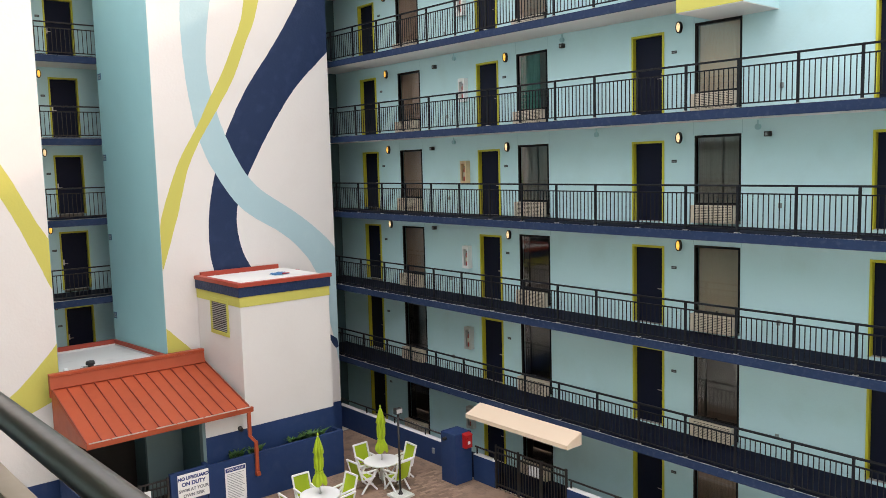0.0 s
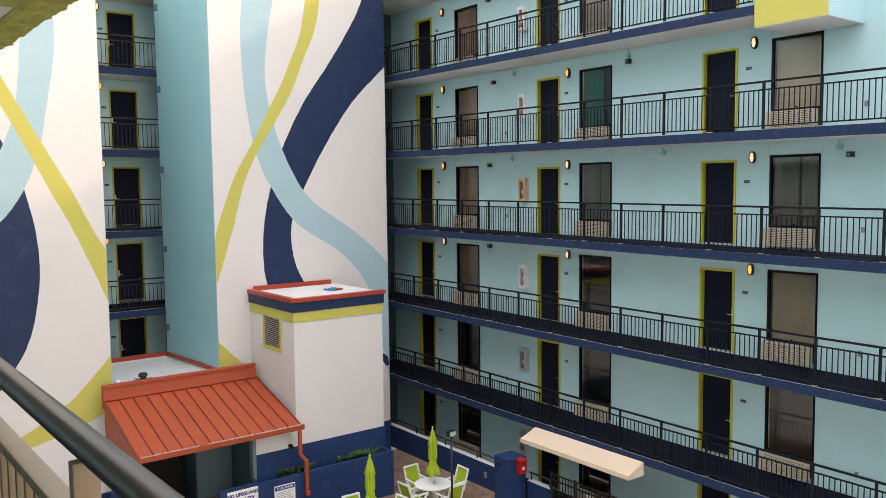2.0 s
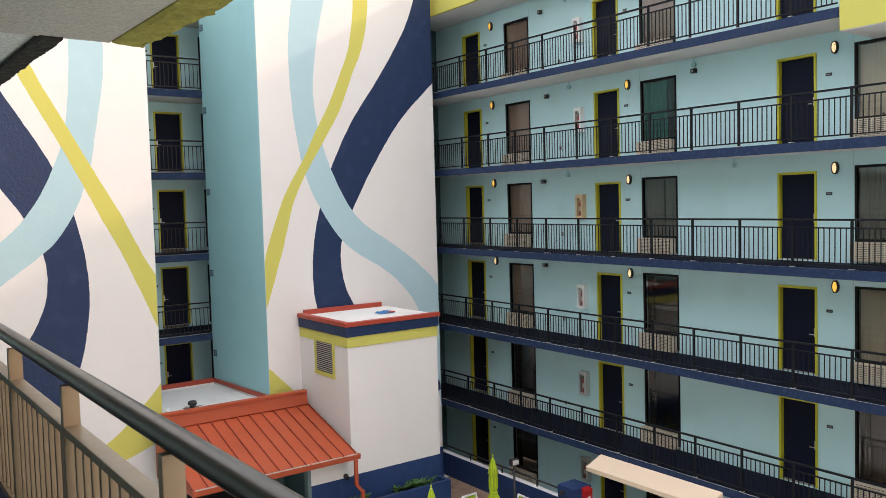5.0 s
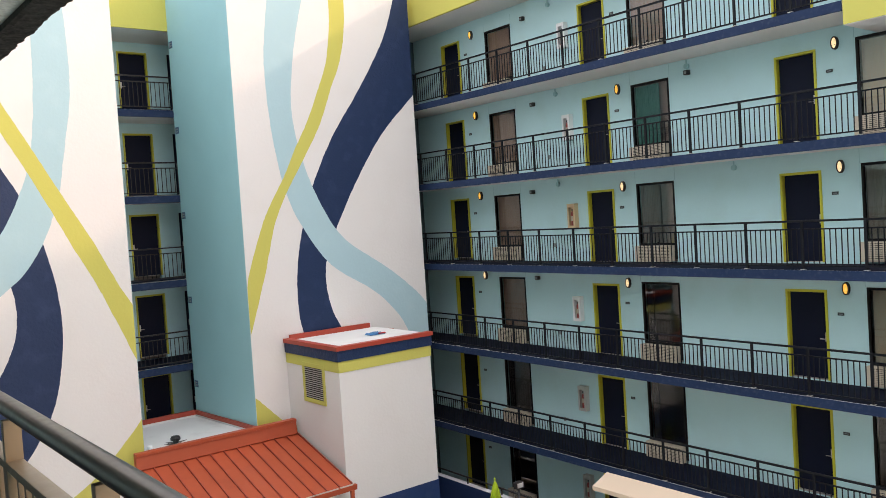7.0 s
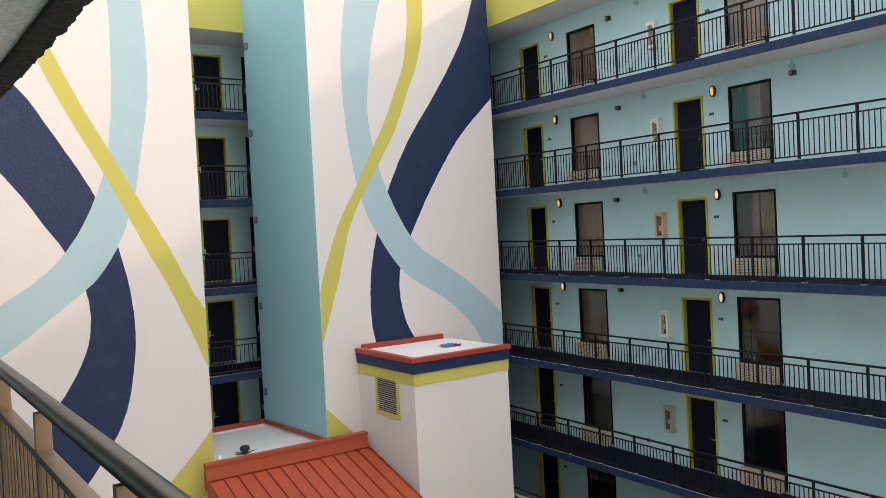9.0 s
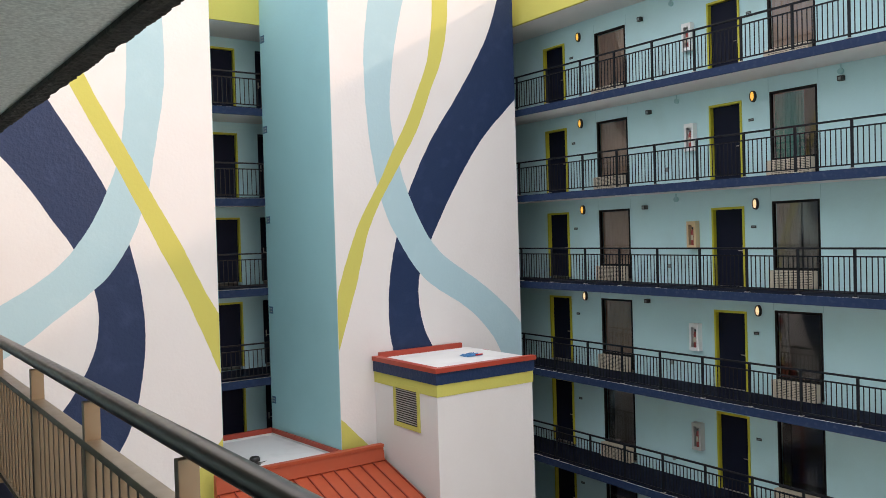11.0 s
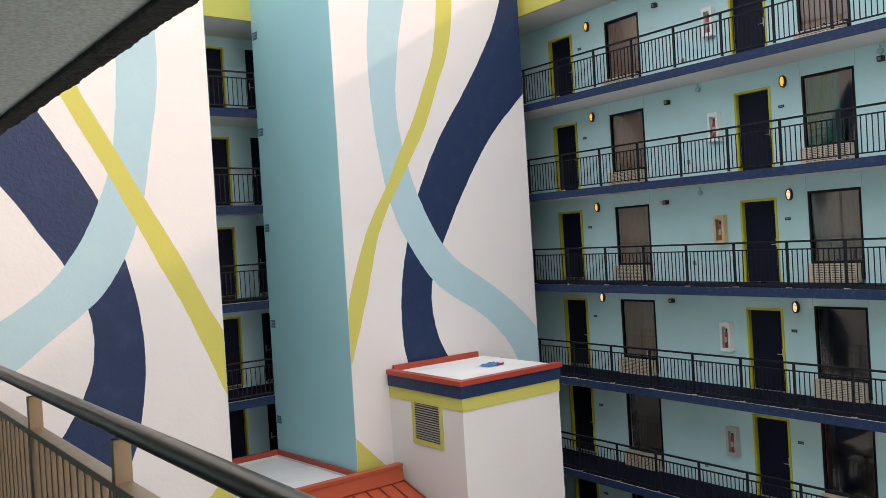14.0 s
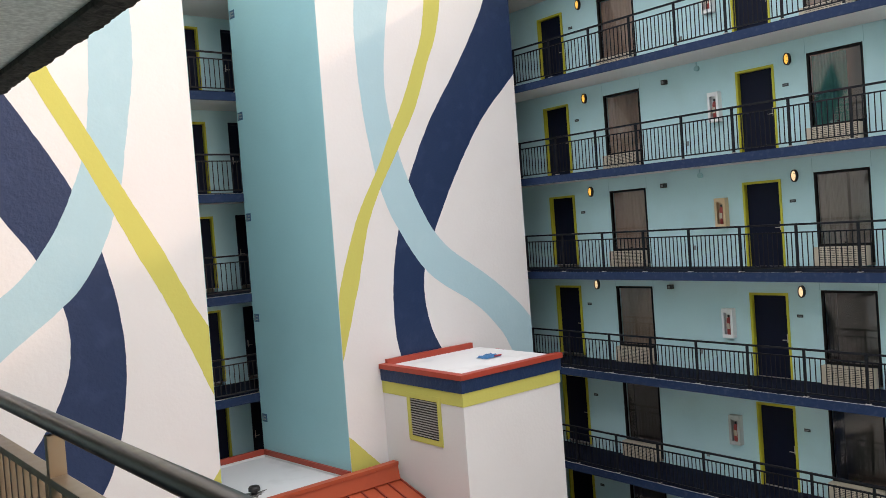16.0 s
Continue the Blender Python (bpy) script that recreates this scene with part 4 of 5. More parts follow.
Shape().rod((0.02, -0.2, 0.05), (0.3, -0.12, 0.03), 0.022).make("strap", M_FIRERED, tarp)
lv = thing("louvre_vent", (x0, 23.62, 5.35), "metal louvre vent in a yellow-green frame", "vent")
s = Shape()
a, bb, c, d = 0.52, 0.64, 0.46, 0.58
s.box(-0.03, 0, -bb, -a, -d, d).box(-0.03, 0, a, bb, -d, d).box(-0.03, 0, -a, a, c, d).box(-0.03, 0, -a, a, -d, -c)
s.make("frame", M_YELLOW, lv, bevel=0.004)
Shape().box(-0.006, -0.003, -a, a, -c, c).make("backing", M_SLOT, lv)
sl = Shape().prism([(-0.006, 0.0), (-0.026, -0.012), (-0.030, -0.008), (-0.008, 0.006)], -a, a, "y")
sd = Shape()
sd.v = [(x_, y_, z_) for x_, y_, z_ in [(p[0], p[1], p[2]) for p in sl.v]]
sd.f = sl.f
slat = sd.data("slat", M_GALV)
for i in range(15):
    q = new("slat", slat)
    q.parent, q.location = lv, (0, 0, -c + 0.05 + i * 0.0595)

# ---- planter and notices ----
pl = thing("planter", (0, 0, 0), "long navy masonry planter with leafy plants", "planter")
s = Shape().box(9.65, 14.3, 21.60, 21.72, 0, 1.42).box(9.65, 9.77, 21.72, 22.09, 0, 1.42).box(14.18, 14.3, 21.72, 22.12, 0, 1.42)
s.make("body", M_NAVYB, pl, bevel=0.012)
Shape().box(9.77, 14.18, 21.72, 22.09, 1.0, 1.28).make("soil", M_SOIL, pl)
structure(Shape().box(8.55, 9.62, 21.62, 21.76, 0, 1.45).make("wall_low", M_NAVYB, bevel=0.012), "navy low wall beside the planter", "wall")


def plant(at, spread, high, count, seed, label):
    rnd = random.Random(seed)
    p = thing("plant", at, label, "plant", "planter plants")
    s = Shape()
    for i in range(count):
        az = rnd.uniform(0, 2 * math.pi)
        r0 = rnd.uniform(0, spread * 0.5)
        L = rnd.uniform(0.6, 1.0) * high
        wd = rnd.uniform(0.025, 0.05)
        base = Vector((r0 * math.cos(az * 1.7) * 1.6, r0 * math.sin(az * 1.7) * 0.6, 0))
        out = Vector((math.cos(az), math.sin(az) * 0.8, 0))
        side = Vector((-math.sin(az), math.cos(az), 0)) * wd
        rows = []
        for j in range(5):
            t = j / 4
            c = base + out * spread * 0.75 * t * t + Vector((0, 0, L * (t - 0.45 * t * t)))
            k = math.sin(math.pi * min(0.98, t + 0.12)) + 0.05
            rows.append([c - side * k, c + Vector((0, 0, -0.006)), c + side * k])
        s.grid(rows)
    s.make("leaves", M_LEAF, p, smooth=True, fix=False)
    st = Shape()
    for i in range(4):
        st.rod((0.05 * i - 0.08, 0, -0.02), (0.07 * i - 0.1, 0.01 * i, 0.18), 0.012, 6)
    st.make("stems", M_LEAF, p)
    return p


plant((11.35, 21.9, 1.27), 0.30, 0.48, 45, 1, "sparse dark green leafy plant in the planter")
plant((12.75, 21.92, 1.27), 0.42, 0.44, 60, 2, "dark green leafy plant in the planter")
plant((13.35, 21.9, 1.27), 0.5, 0.5, 90, 3, "dark green leafy plant in the planter")
plant((10.75, 21.9, 1.27), 0.3, 0.55, 40, 4, "sparse dark green leafy plant in the planter")


def text_part(body, size, at, parent, material, name="lettering", bold=0.0):
    cu = bpy.data.curves.new(name, "FONT")
    cu.body, cu.size, cu.align_x, cu.align_y, cu.extrude, cu.offset = body, size, "CENTER", "CENTER", 0.001, bold
    tmp = new(name, cu)
    bpy.context.view_layer.update()
    me = bpy.data.meshes.new_from_object(tmp.evaluated_get(bpy.context.evaluated_depsgraph_get()))
    bpy.data.objects.remove(tmp)
    me.materials.clear()
    me.materials.append(material)
    ob = new(name, me)
    ob.parent = parent
    ob.matrix_local = pose(*at, 90, 0, 0)
    return ob


sg = thing("pool_sign", (9.20, 21.605, 1.0), "white board with blue capitals warning that there is no lifeguard", "sign")
Shape().box(-0.46, 0.46, -0.012, 0.0, -0.38, 0.38).make("board", M_WPLASTIC, sg, bevel=0.003)
for txt, z, sz in (("NO LIFEGUARD", 0.25, 0.13), ("ON DUTY", 0.08, 0.155), ("SWIM AT YOUR", -0.10, 0.125), ("OWN RISK", -0.26, 0.13)):
    text_part(txt, sz, (0, -0.0145, z), sg, M_SIGNBLUE if z > 0 else M_SIGNGREY, bold=0.007 if z > 0 else 0.003)
sg = thing("rules_board", (10.48, 21.585, 0.68), "tall white notice board with a blue heading and fine print", "sign")
Shape().box(-0.33, 0.33, -0.012, 0.0, -0.52, 0.55).make("board", M_WPLASTIC, sg, bevel=0.003)
Shape().box(-0.31, 0.31, -0.014, -0.0125, 0.40, 0.52).make("heading_band", M_SIGNBLUE, sg)
text_part("POOL RULES", 0.09, (0, -0.0165, 0.46), sg, M_WPLASTIC)
s = Shape()
for i in range(16):
    s.box(-0.27, 0.27 - 0.09 * ((i * 7) % 4) / 3, -0.014, -0.0125, 0.33 - i * 0.05, 0.343 - i * 0.05)
s.make("fine_print", M_PLATEINK, sg, "grey lines of fine print")

# fence beside the notices
def fence(name, start, end, high, label, notice=None):
    a, bb = Vector(start), Vector(end)
    L = (bb - a).length
    r = new(name)
    r.matrix_world = pose(*a, 0, 0, math.degrees(math.atan2((bb - a).y, (bb - a).x)))
    tagged(r, label, "fence")
    for z in (0.12, high - 0.22, high - 0.04):
        Shape().box(0, L, -0.02, 0.02, z, z + 0.04).make("cross_bar", M_BLACK, r)
    pm = Shape().box(-0.03, 0.03, -0.03, 0.03, 0, high + 0.03).data("post", M_BLACK)
    n = max(1, round(L / 0.95))
    for i in range(n + 1):
        q = new("post", pm)
        q.parent, q.location = r, (L * i / n, 0, 0)
    bm_ = Shape().box(-0.01, 0.01, -0.01, 0.01, 0.16, high - 0.04).data("picket", M_BLACK)
    m = round(L / 0.11)
    for i in range(1, m):
        q = new("picket", bm_)
        q.parent, q.location = r, (L * i / m, 0, 0)
    if notice:
        sgn = Shape().box(notice - 0.25, notice + 0.25, 0.022, 0.032, high - 0.55, high - 0.2).make("notice", M_WPLASTIC, r, "white notice fixed to the bars")
    return r


fence("fence", (8.5, 21.7, 0), (6.9, 21.7, 0), 1.35, "black metal bar fence with a white notice", 0.75)

# ---- ground-level walkway edge ----
def low_wall(y0_, y1_):
    structure(Shape().box(EDGE_X - 0.12, EDGE_X + 0.08, y0_, y1_, 0, 0.82).make("wall_low", M_NAVYB, bevel=0.01), "navy low wall along the walkway", "wall")
    structure(Shape().box(EDGE_X - 0.118, EDGE_X + 0.078, y0_, y1_, 0.82, 0.845).make("coping", M_WPLASTIC, bevel=0.012), "white coping on the low wall", "coping")
    L = y1_ - y0_
    r = thing("low_rail", (EDGE_X - 0.02, y0_, 0.845), "black metal rail on short posts over the low wall", "railing", "low rails")
    Shape().rod((0, 0, 0.22), (0, L, 0.22), 0.028, 10).make("rail", M_BLACK, r, smooth=True)
    pm = Shape().rod((0, 0, 0), (0, 0, 0.2), 0.024, 8).data("post", M_BLACK)
    n = max(1, round(L / 1.6))
    for i in range(n + 1):
        q = new("post", pm)
        q.parent, q.location = r, (0, 0.08 + (L - 0.16) * i / n, 0)


low_wall(18.85, 25.9)
low_wall(17.2, 18.15)
low_wall(5.0, 14.3)
structure(Shape().box(x1 + 0.013, 16.632, MURAL_Y - 0.01, MURAL_Y - 0.004, 0, 1.15).make("wall_base", M_NAVYB), "navy painted wall base", "wall")
structure(Shape().box(16.15, 16.83, 18.16, 18.84, 0, 1.60).make("pillar", M_NAVYB, bevel=0.02), "square navy masonry pillar by the low wall", "pillar")
rb = thing("red_box", (16.58, 18.155, 1.14), "red enamel box with a white mark on the pillar", "box")
Shape().box(-0.14, 0.14, -0.16, 0.0, 0.0, 0.38).make("body", M_FIRERED, rb, bevel=0.015)
Shape().prism([(-0.17, 0.38), (-0.17, 0.41), (0.0, 0.47), (0.0, 0.38)], -0.15, 0.15, "x").make("lid", M_FIRERED, rb, bevel=0.006)
Shape().box(-0.05, 0.05, -0.164, -0.161, 0.12, 0.22).make("mark", M_WPLASTIC, rb)
lp = thing("flood_lamp", (16.15, 18.6, 1.42), "small black lamp on the pillar", "lamp")
Shape().rod((0, 0, 0), (-0.12, 0, -0.01), 0.055, 12).make("housing", M_BLACK, lp)
sw = thing("outlet_box", (EDGE_X - 0.121, 20.1, 0.45), "grey outlet box on the navy wall", "outlet")
Shape().box(-0.05, 0, -0.05, 0.05, -0.09, 0.09).make("cover", M_PLATEINK, sw, bevel=0.008)
fence("gate", (EDGE_X - 0.08, 17.15, 0), (EDGE_X - 0.08, 14.35, 0), 1.34, "black metal gate with a white notice", 1.55)

aw = thing("awning", (0, 0, 0), "beige canvas awning over the gate", "awning")
Shape().box(16.39, EDGE_X - 0.012, 13.87, 17.88, 2.18, 2.19).make("underside", M_BEIGE, aw)
out = [(EDGE_X - 0.01, 2.53), (16.38, 2.30), (16.38, 2.18), (16.40, 2.18), (16.40, 2.27), (EDGE_X - 0.01, 2.48)]
Shape().prism([(a, c) for a, c in out], 13.85, 17.9, "y").make("canvas", M_BEIGE, aw)
for yy in (13.837, 17.901):
    Shape().prism([(EDGE_X - 0.01, 2.52), (16.385, 2.29), (16.385, 2.175), (EDGE_X - 0.01, 2.175)], yy, yy + 0.012, "y").make("end_panel", M_BEIGE, aw)
Shape().rod((16.41, 13.87, 2.19), (16.41, 17.88, 2.19), 0.015).make("front_bar", M_GALV, aw)

# ---- lamp post ----
po = thing("lamp_post", (14.43, 18.75, 0), "thin black lamp post with a pale square head", "lamp post")
Shape().box(-0.3, 0.3, -0.3, 0.3, 0, 0.07).make("foot", M_CONC, po, bevel=0.01)
Shape().rod((0, 0, 0.07), (0, 0, 0.16), 0.08, 12, 0.04).make("base", M_BLACK, po)
Shape().rod((0, 0, 0.16), (0, 0, 2.55), 0.033, 10).make("pole", M_BLACK, po, smooth=True)
hd = Shape().box(-0.12, 0.12, -0.07, 0.07, 2.55, 2.72).make("head", M_BLACK, po, bevel=0.01)
Shape().box(-0.10, 0.10, -0.085, -0.071, 2.58, 2.70).make("lens", M_LENS, hd, "pale lamp lens")


# ---- tables, chairs, umbrellas ----
def make_table():
    t = thing("patio_table", (0, 0, 0), "round white plastic patio table", "table", "patio tables")
    Shape().lathe([(0.50, 0.70), (0.56, 0.705), (0.575, 0.72), (0.57, 0.745), (0.54, 0.75)], 40).make("tabletop", M_WPLASTIC, t, smooth=False)
    lg = Shape().bar((0.04, 0, 0.69), (0.42, 0, 0.02), 0.05, 0.06).bar((0.30, 0, 0.03), (0.50, 0, 0.03), 0.05, 0.05).data("leg", M_WPLASTIC, 0.006)
    for i in range(4):
        q = new("leg", lg)
        q.parent, q.rotation_euler = t, (0, 0, math.pi / 4 + i * math.pi / 2)
    Shape().rod((0, 0, 0.1), (0, 0, 0.7), 0.05, 14).make("column", M_WPLASTIC, t, smooth=True)
    return t


def make_umbrella():
    u = thing("patio_umbrella", (0, 0, 0), "closed lime green patio umbrella standing in a table", "umbrella", "patio umbrellas")
    Shape().rod((0, 0, 0), (0, 0, 2.42), 0.02, 10).make("pole", M_GALV, u, "thin metal pole", smooth=True)
    rows = []
    n = 48
    prof = [(1.02, 0.17), (1.06, 0.19), (1.2, 0.165), (1.34, 0.10), (1.42, 0.085), (1.52, 0.115), (1.75, 0.12), (1.90, 0.105), (1.93, 0.135), (2.1, 0.10), (2.3, 0.055), (2.4, 0.025)]
    for z, r in prof:
        rows.append([(r * (1 + 0.22 * math.cos(8 * 2 * math.pi * i / n + z * 2)) * math.cos(2 * math.pi * i / n),
                      r * (1 + 0.22 * math.cos(8 * 2 * math.pi * i / n + z * 2)) * math.sin(2 * math.pi * i / n),
                      z + (0.05 * math.sin(3 * 2 * math.pi * i / n) + 0.03 * math.sin(7 * 2 * math.pi * i / n + 1)) * (1 if z < 1.2 else 0.25 if 1.85 < z < 2 else 0)) for i in range(n + 1)])
    cn = Shape().grid(rows).make("canopy", M_LIME, u, "folded lime fabric", smooth=True)
    Shape().lathe([(0.118, 1.36), (0.122, 1.38), (0.118, 1.41)], 20).make("strap", M_LIME, cn)
    Shape().lathe([(0.012, 2.4), (0.03, 2.44), (0.025, 2.48), (0.008, 2.51)], 12).make("finial", M_LIME, u, smooth=True)
    return u


def make_chair():
    c = thing("patio_chair", (0, 0, 0), "white plastic patio armchair with a lime green sling", "chair", "patio chairs")
    # faces +y; the sitter looks along +y
    Shape().grid([[(-0.23, y, z), (0, y, z - 0.02), (0.23, y, z)] for y, z in ((0.24, 0.44), (0.1, 0.425), (-0.08, 0.40), (-0.2, 0.40))]).make("seat", M_LIME, c, smooth=True)
    Shape().grid([[(-0.23, y, z), (0, y - 0.025, z), (0.23, y, z)] for y, z in ((-0.2, 0.42), (-0.27, 0.6), (-0.33, 0.8), (-0.38, 0.98))]).make("backrest", M_LIME, c, smooth=True)
    Shape().bar((-0.26, -0.385, 1.0), (0.26, -0.385, 1.0), 0.045, 0.05).make("back_top", M_WPLASTIC, c, bevel=0.008)
    Shape().bar((-0.26, 0.26, 0.43), (0.26, 0.26, 0.43), 0.045, 0.05).make("seat_front", M_WPLASTIC, c, bevel=0.008)
    for sx in (-1, 1):
        x = 0.265 * sx
        Shape().bar((x, 0.27, 0.44), (x, -0.21, 0.40), 0.04, 0.05).make("seat_rail", M_WPLASTIC, c, bevel=0.006)
        Shape().bar((x, -0.20, 0.38), (x, -0.39, 1.02), 0.04, 0.05).make("back_rail", M_WPLASTIC, c, bevel=0.006)
        Shape().bar((x * 1.05, 0.34, 0.63), (x * 1.05, -0.29, 0.66), 0.06, 0.04).make("arm", M_WPLASTIC, c, bevel=0.008)
        Shape().bar((x, 0.32, 0.62), (x, -0.25, 0.0), 0.04, 0.05).make("leg", M_WPLASTIC, c, bevel=0.006)
        Shape().bar((x, -0.22, 0.60), (x, 0.34, 0.0), 0.04, 0.05).make("leg", M_WPLASTIC, c, bevel=0.006)
    return c


proto_table, proto_umb, proto_chair = make_table(), make_umbrella(), make_chair()
for (tx, ty), turns in (((14.64, 19.95), (2, 88, 182, 272)), ((11.80, 19.02), (10, 95, 178, 268))):
    put(proto_table, pose(tx, ty, 0, 0, 0, 20))
    put(proto_umb, pose(tx, ty, 0.02))
    for a in turns:
        q = radians(a)
        put(proto_chair, pose(tx + 0.76 * math.sin(q), ty - 0.76 * math.cos(q), 0, 0, 0, a))

# planter by the porch
pb = thing("planter_box", (6.98, 23.9, 0), "navy masonry planter with a spiky green plant", "planter")
s = Shape().box(-0.5, 0.5, -1.0, -0.9, 0, 1.0).box(-0.5, 0.5, 0.9, 1.0, 0, 1.0).box(-0.5, -0.4, -0.9, 0.9, 0, 1.0).box(0.4, 0.5, -0.9, 0.9, 0, 1.0)
s.make("body", M_NAVYB, pb, bevel=0.03)
Shape().box(-0.4, 0.4, -0.9, 0.9, 0.6, 0.85).make("soil", M_SOIL, pb)
plant((7.15, 23.35, 0.84), 0.35, 0.5, 40, 7, "spiky green plant in a navy planter")

# ---- the walkway underfoot ----
OWN_YAW = 1.6
own = pose(0.93, 0, 0, 0, 0, OWN_YAW)
FLOOR_Z, RAIL_Z = 8.13, 9.17


def place(ob):
    ob.matrix_world = own
    return ob


structure(place(Shape().box(-1.75, 0.10, -14, 24.8, FLOOR_Z - 0.2, FLOOR_Z).make("floor_own", M_DECKNAVY)), "dark navy painted walkway floor", "floor")
structure(place(Shape().box(-1.95, -1.75, -14, 24.8, 0, 10.9).make("wall_west", M_AQUA)), "pale aqua wall of the near wing", "wall")
# two unseen upper walls, their height chosen to cut sky light from the west
structure(place(Shape().box(-1.95, -1.75, 3.9, 24.8, 10.9, 18.2).make("wall_west_upper", M_AQUA)), "unseen aqua upper wall of the near wing, holding back sky light", "wall")
structure(place(Shape().box(-1.95, -1.75, -14, 3.9, 10.9, 18.2).make("wall_west_south", M_AQUA)), "unseen aqua upper wall of the near wing, holding back sky light", "wall")
structure(place(Shape().box(-1.75, 0.10, -14.2, -14.0, 0, 10.9).make("wall_west_end", M_AQUA)), "pale aqua end wall of the near walkway", "wall")
for z in (F[1], F[2]):
    structure(place(Shape().box(-1.75, 0.1, -14, 24.8, z - 0.2, z).make("floor_lower", M_DECKNAVY)), "navy walkway slab of the near wing", "floor")


def rough_slab(name, x0_, x1_, y0_, y1_, z0_, z1_, material, label, step=0.012, amp=0.011, seed=0, taper=0.0):
    """A slab with a broken, uneven outer edge."""
    n = int((y1_ - y0_) / step)
    rows = []
    for i in range(n + 1):
        y = y0_ + (y1_ - y0_) * i / n
        j = amp * (noise.noise((y * 4, seed, 0)) + 0.8 * noise.noise((y * 13, seed, 4)) + (0.3 + 1.6 * abs(noise.noise((y * 2.3, seed, 8)))) * noise.noise((y * 31, seed, 6)))
        k = amp * 0.7 * noise.noise((y * 13, seed, 9))
        back = max(0.0, 1 - (y1_ - y) / taper) if taper else 0.0
        j -= 0.045 * back * back
        ring = [(x0_, y, z1_), (x0_, y, z0_ + 0.004)]
        for u in range(1, 7):
            x = x0_ + (x1_ - x0_) * u / 7
            ring.append((x, y, z0_ + k * 0.5 + amp * (0.8 * noise.noise((x * 30, y * 20, seed)) + 0.6 * noise.noise((x * 70, y * 60, seed)))))
        for u in range(8):
            z = z0_ + k + (z1_ - z0_) * (u / 7) ** 1.5
            ring.append((x1_ + j * (1 - 0.05 * u) + amp * 0.7 * noise.noise((y * 45, z * 45, seed + 3)), y, z))
        rows.append(ring)
    s_ = Shape().grid(rows)
    for r_ in (rows[0], rows[-1]):
        kk = len(s_.v)
        s_.v += [tuple(p) for p in r_]
        s_.f.append(tuple(range(kk, kk + len(r_))))
    return structure(s_.make(name, material), label, "ceiling")


LIP = pose(0.84, 0, 0, 0, 0, 2.4)
TURN = pose(0.119, -0.03, 0, 0, 0, 2.0)     # the projecting block's skew
SOF = 10.37
BLOCK = (3.18, 4.70)
sl_ = Shape().box(-2.6, -0.07, BLOCK[1], 24.5, SOF + 0.02, SOF + 0.2).make("ceiling_own", M_CONC)
sl_.matrix_world = LIP
structure(sl_, "speckled grey concrete soffit overhead", "ceiling")
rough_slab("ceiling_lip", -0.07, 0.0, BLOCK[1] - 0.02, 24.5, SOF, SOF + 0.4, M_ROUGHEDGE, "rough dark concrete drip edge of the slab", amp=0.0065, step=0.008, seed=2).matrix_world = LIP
structure(Shape().box(-2.0, 0.835, BLOCK[0] + 0.24, BLOCK[1], SOF + 0.008, SOF + 0.3).make("ceiling_block", M_BLOCK), "pale soffit of the projecting slab", "ceiling").matrix_world = TURN
structure(Shape().box(-2.0, 0.834, BLOCK[0], BLOCK[0] + 0.239, SOF + 0.002, SOF + 0.3).make("ceiling_block_edge", M_YEDGE), "yellow-painted near edge of the slab", "ceiling").matrix_world = TURN
rough_slab("ceiling_block_lip", 0.835, 0.955, BLOCK[0], BLOCK[1] - 0.03, SOF, SOF + 0.5, M_YEDGE, "rough yellow-painted concrete edge of the slab", amp=0.008, step=0.012, seed=5, taper=0.22).matrix_world = TURN
rows = []
for i in range(46):
    z = SOF + 0.004 + 0.015 * i
    rows.append([(-0.6 + 0.0135 * k + 0.006 * noise.noise((i * 0.4, k * 0.3, 7.0)), BLOCK[0] - 0.014 + 0.006 * noise.noise((k * 0.17, i * 0.2, 1.0)) - 0.014 * max(0.0, 0.35 - 2.2 * abs(noise.noise((k * 0.13, i * 0.16, 4.0)))) - 0.012 * max(0.0, 0.3 - 2.0 * abs(noise.noise((k * 0.33 + 5, i * 0.3, 5.0)))),
                  z + 0.016 * noise.noise((k * 0.3, 3.0, 2.0)) * (i == 0)) for k in range(117)])
structure(Shape().grid(rows).make("ceiling_block_face", M_FACE, smooth=True, fix=False), "pale blue lumpy painted concrete face of the slab", "wall").matrix_world = TURN
structure(Shape().box(-2.0, 0.95, BLOCK[0] + 0.004, BLOCK[0] + 0.12, SOF + 0.5, SOF + 1.2).make("ceiling_block_upper", M_FACE), "pale blue concrete face of the slab", "wall").matrix_world = TURN

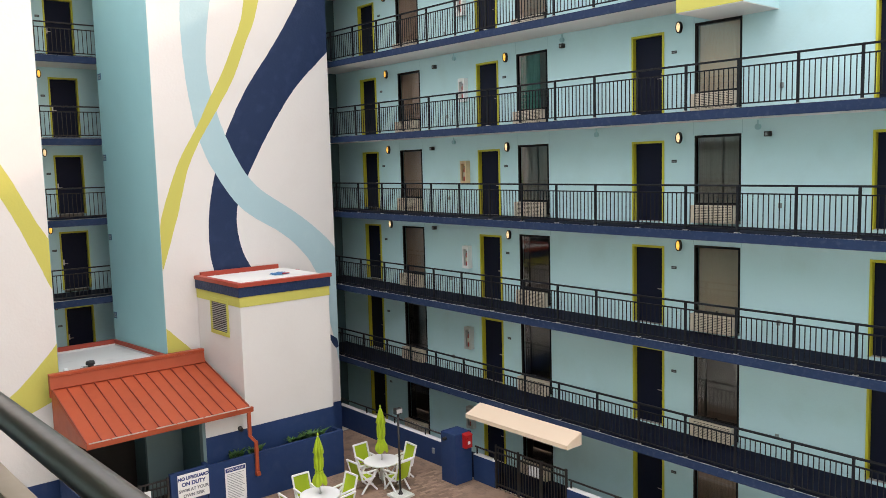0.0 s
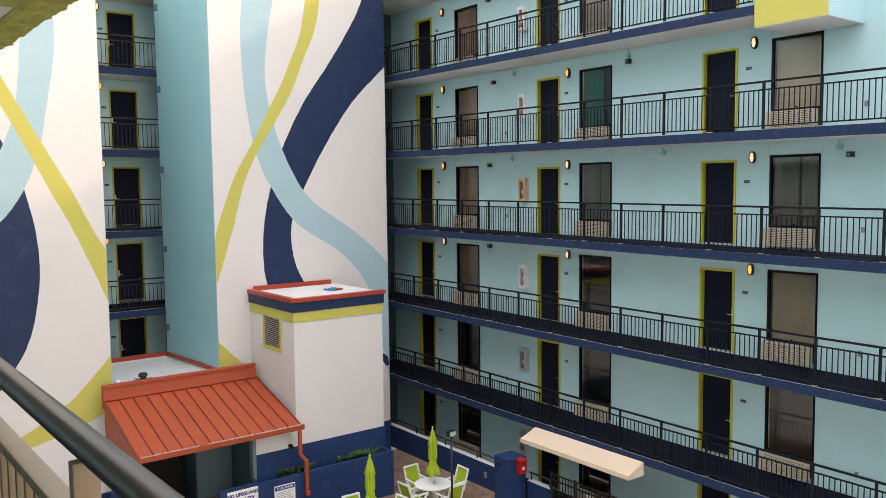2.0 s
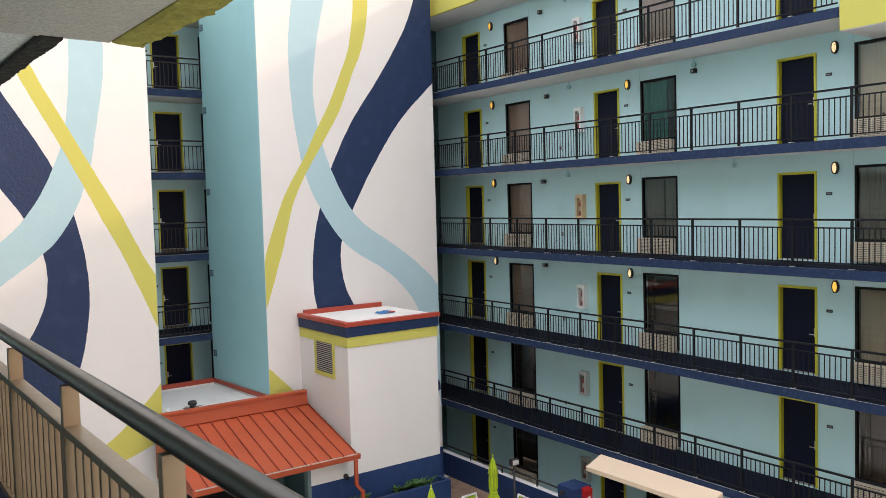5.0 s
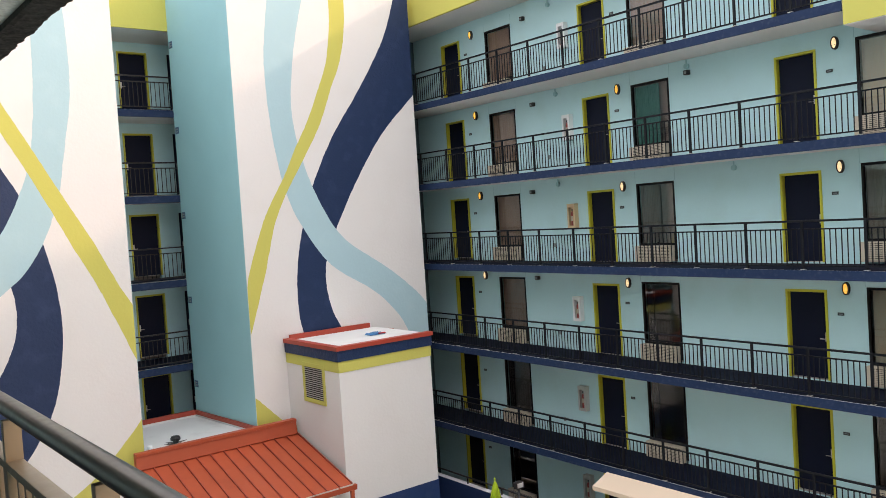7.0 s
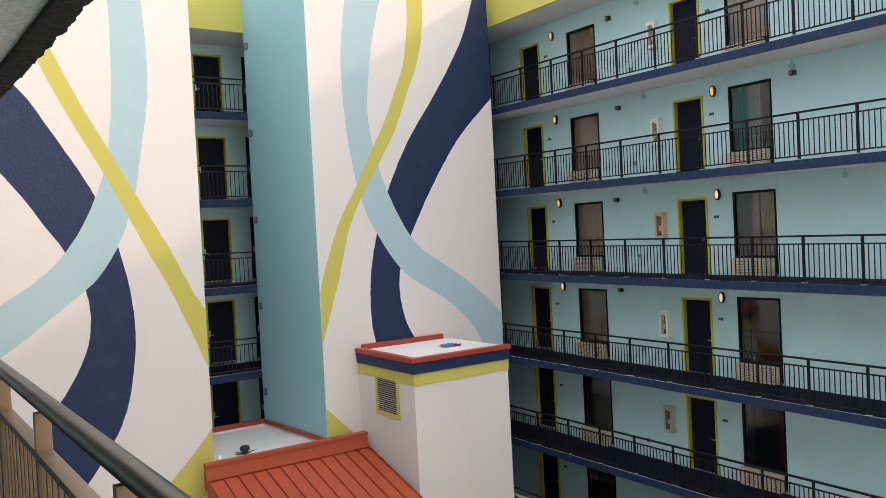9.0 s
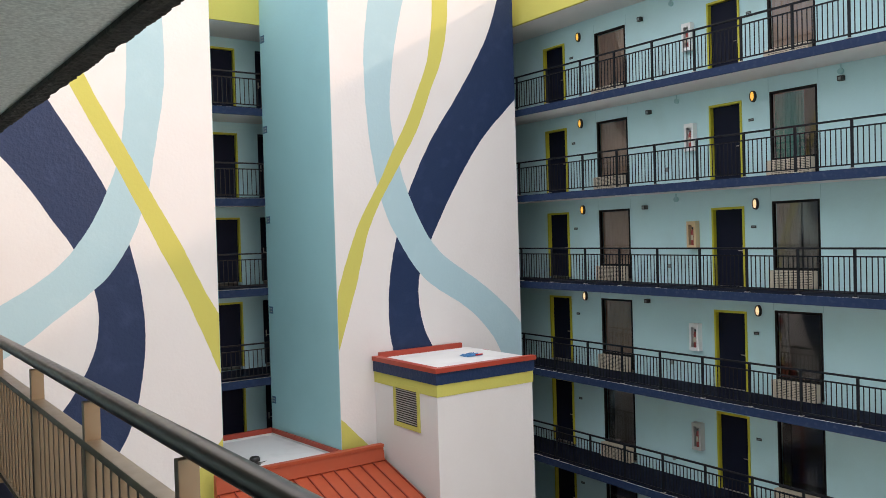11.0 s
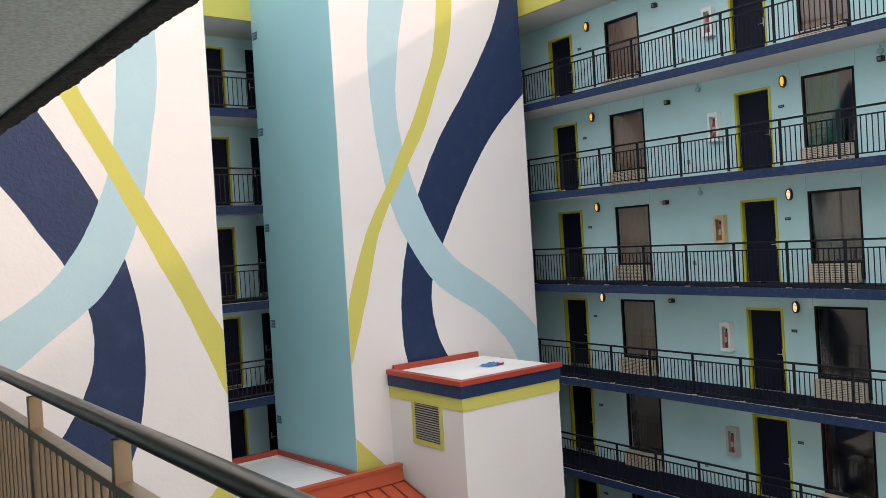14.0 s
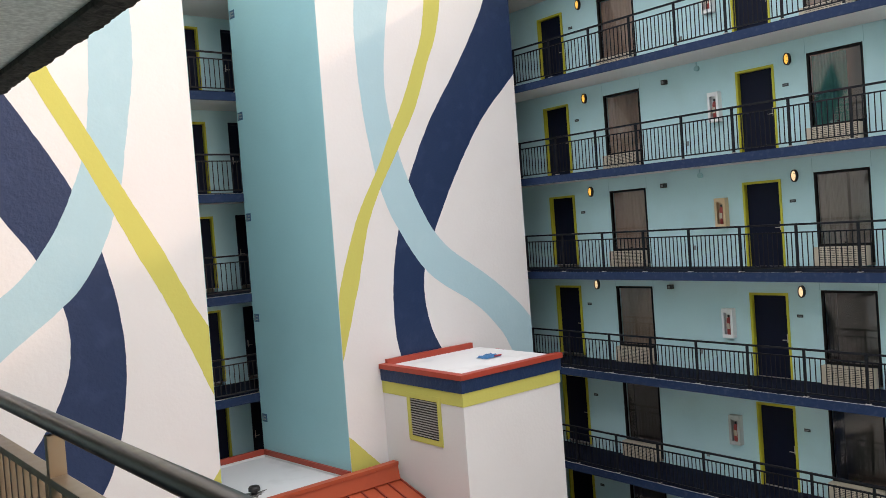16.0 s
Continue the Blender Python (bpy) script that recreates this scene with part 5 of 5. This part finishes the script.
orl = thing("balcony_railing", (0, 0, 0), "rounded dark bronze handrail on tan metal posts and flat bars", "railing")
orl.matrix_world = pose(0.894, 0, 0, 0, 0, OWN_YAW) @ pose(0, 0, FLOOR_Z)
H = 9.135 - FLOOR_Z                      # height of the handrail's middle
prof = []
for k in range(26):
    a = 2 * math.pi * k / 26
    c, d = math.cos(a), math.sin(a)
    prof.append((0.0075 + 0.0395 * math.copysign(abs(c) ** 0.85, c), 0.011 + 0.036 * math.copysign(abs(d) ** 0.85, d)))
hr = Shape().prism([(a, H + c) for a, c in prof], -10, 24.7, "y").make("handrail", M_OWNRAIL, orl, "dark bronze handrail, scuffed", bevel=0.004, smooth=True)
Shape().box(-0.034, 0.034, -10, 24.7, H - 0.235, H - 0.20).make("middle_rail", M_OWNPOST, orl, bevel=0.004)
Shape().box(-0.03, 0.03, -10, 24.7, 0.08, 0.115).make("bottom_rail", M_OWNPOST, orl)
pm = Shape().box(-0.034, 0.034, -0.02, 0.02, 0, H - 0.03).data("post", M_OWNPOST, 0.003)
pk = Shape().box(-0.017, 0.017, -0.014, 0.014, 0.115, H - 0.235).data("picket", M_OWNPOST)
marks = [-5.6, -4.2, -2.8, -1.4, 0.0, 1.38, 2.75, 4.18, 5.43, 6.67, 8.08, 9.32, 10.57, 12.05, 13.65, 15.2, 16.6, 18.0, 19.4, 20.8, 22.2, 23.6]
for a, bb in zip(marks, marks[1:]):
    q = new("post", pm)
    q.parent, q.location = orl, (0, a, 0)
    n = round((bb - a) / 0.125)
    for k in range(1, n):
        q = new("picket", pk)
        q.parent, q.location = orl, (0, a + (bb - a) * k / n, 0)

# ---- brick paving, laid last ----
pave = new("paving")
structure(pave, "brown brick pavers laid in rows", "paving")
pm = Shape().box(-0.096, 0.096, -0.046, 0.046, -0.03, 0.0).data("brick", M_PAVER, 0.004)
rest_, near = Shape(), 0
rnd = random.Random(3)
cells = []
y = 12.1
row = 0
while y < 25.2:
    x = 8.1 + (0.1 if row % 2 else 0)
    while x < 16.98:
        cells.append((x, y))
        x += 0.2
    y += 0.1
    row += 1
cells.sort(key=lambda c: (c[0] - 15.4) ** 2 + (c[1] - 18.9) ** 2)
for i, (x, y) in enumerate(cells):
    dz = rnd.uniform(-0.004, 0.002)
    if i < 300:
        q = new("brick", pm)
        q.parent, q.location = pave, (x, y, dz)
    else:
        rest_.box(x - 0.096, x + 0.096, y - 0.046, y + 0.046, -0.03, dz)
ob = rest_.make("brick_field", M_PAVER, pave, fix=False)
ob["kind"] = "stuff"
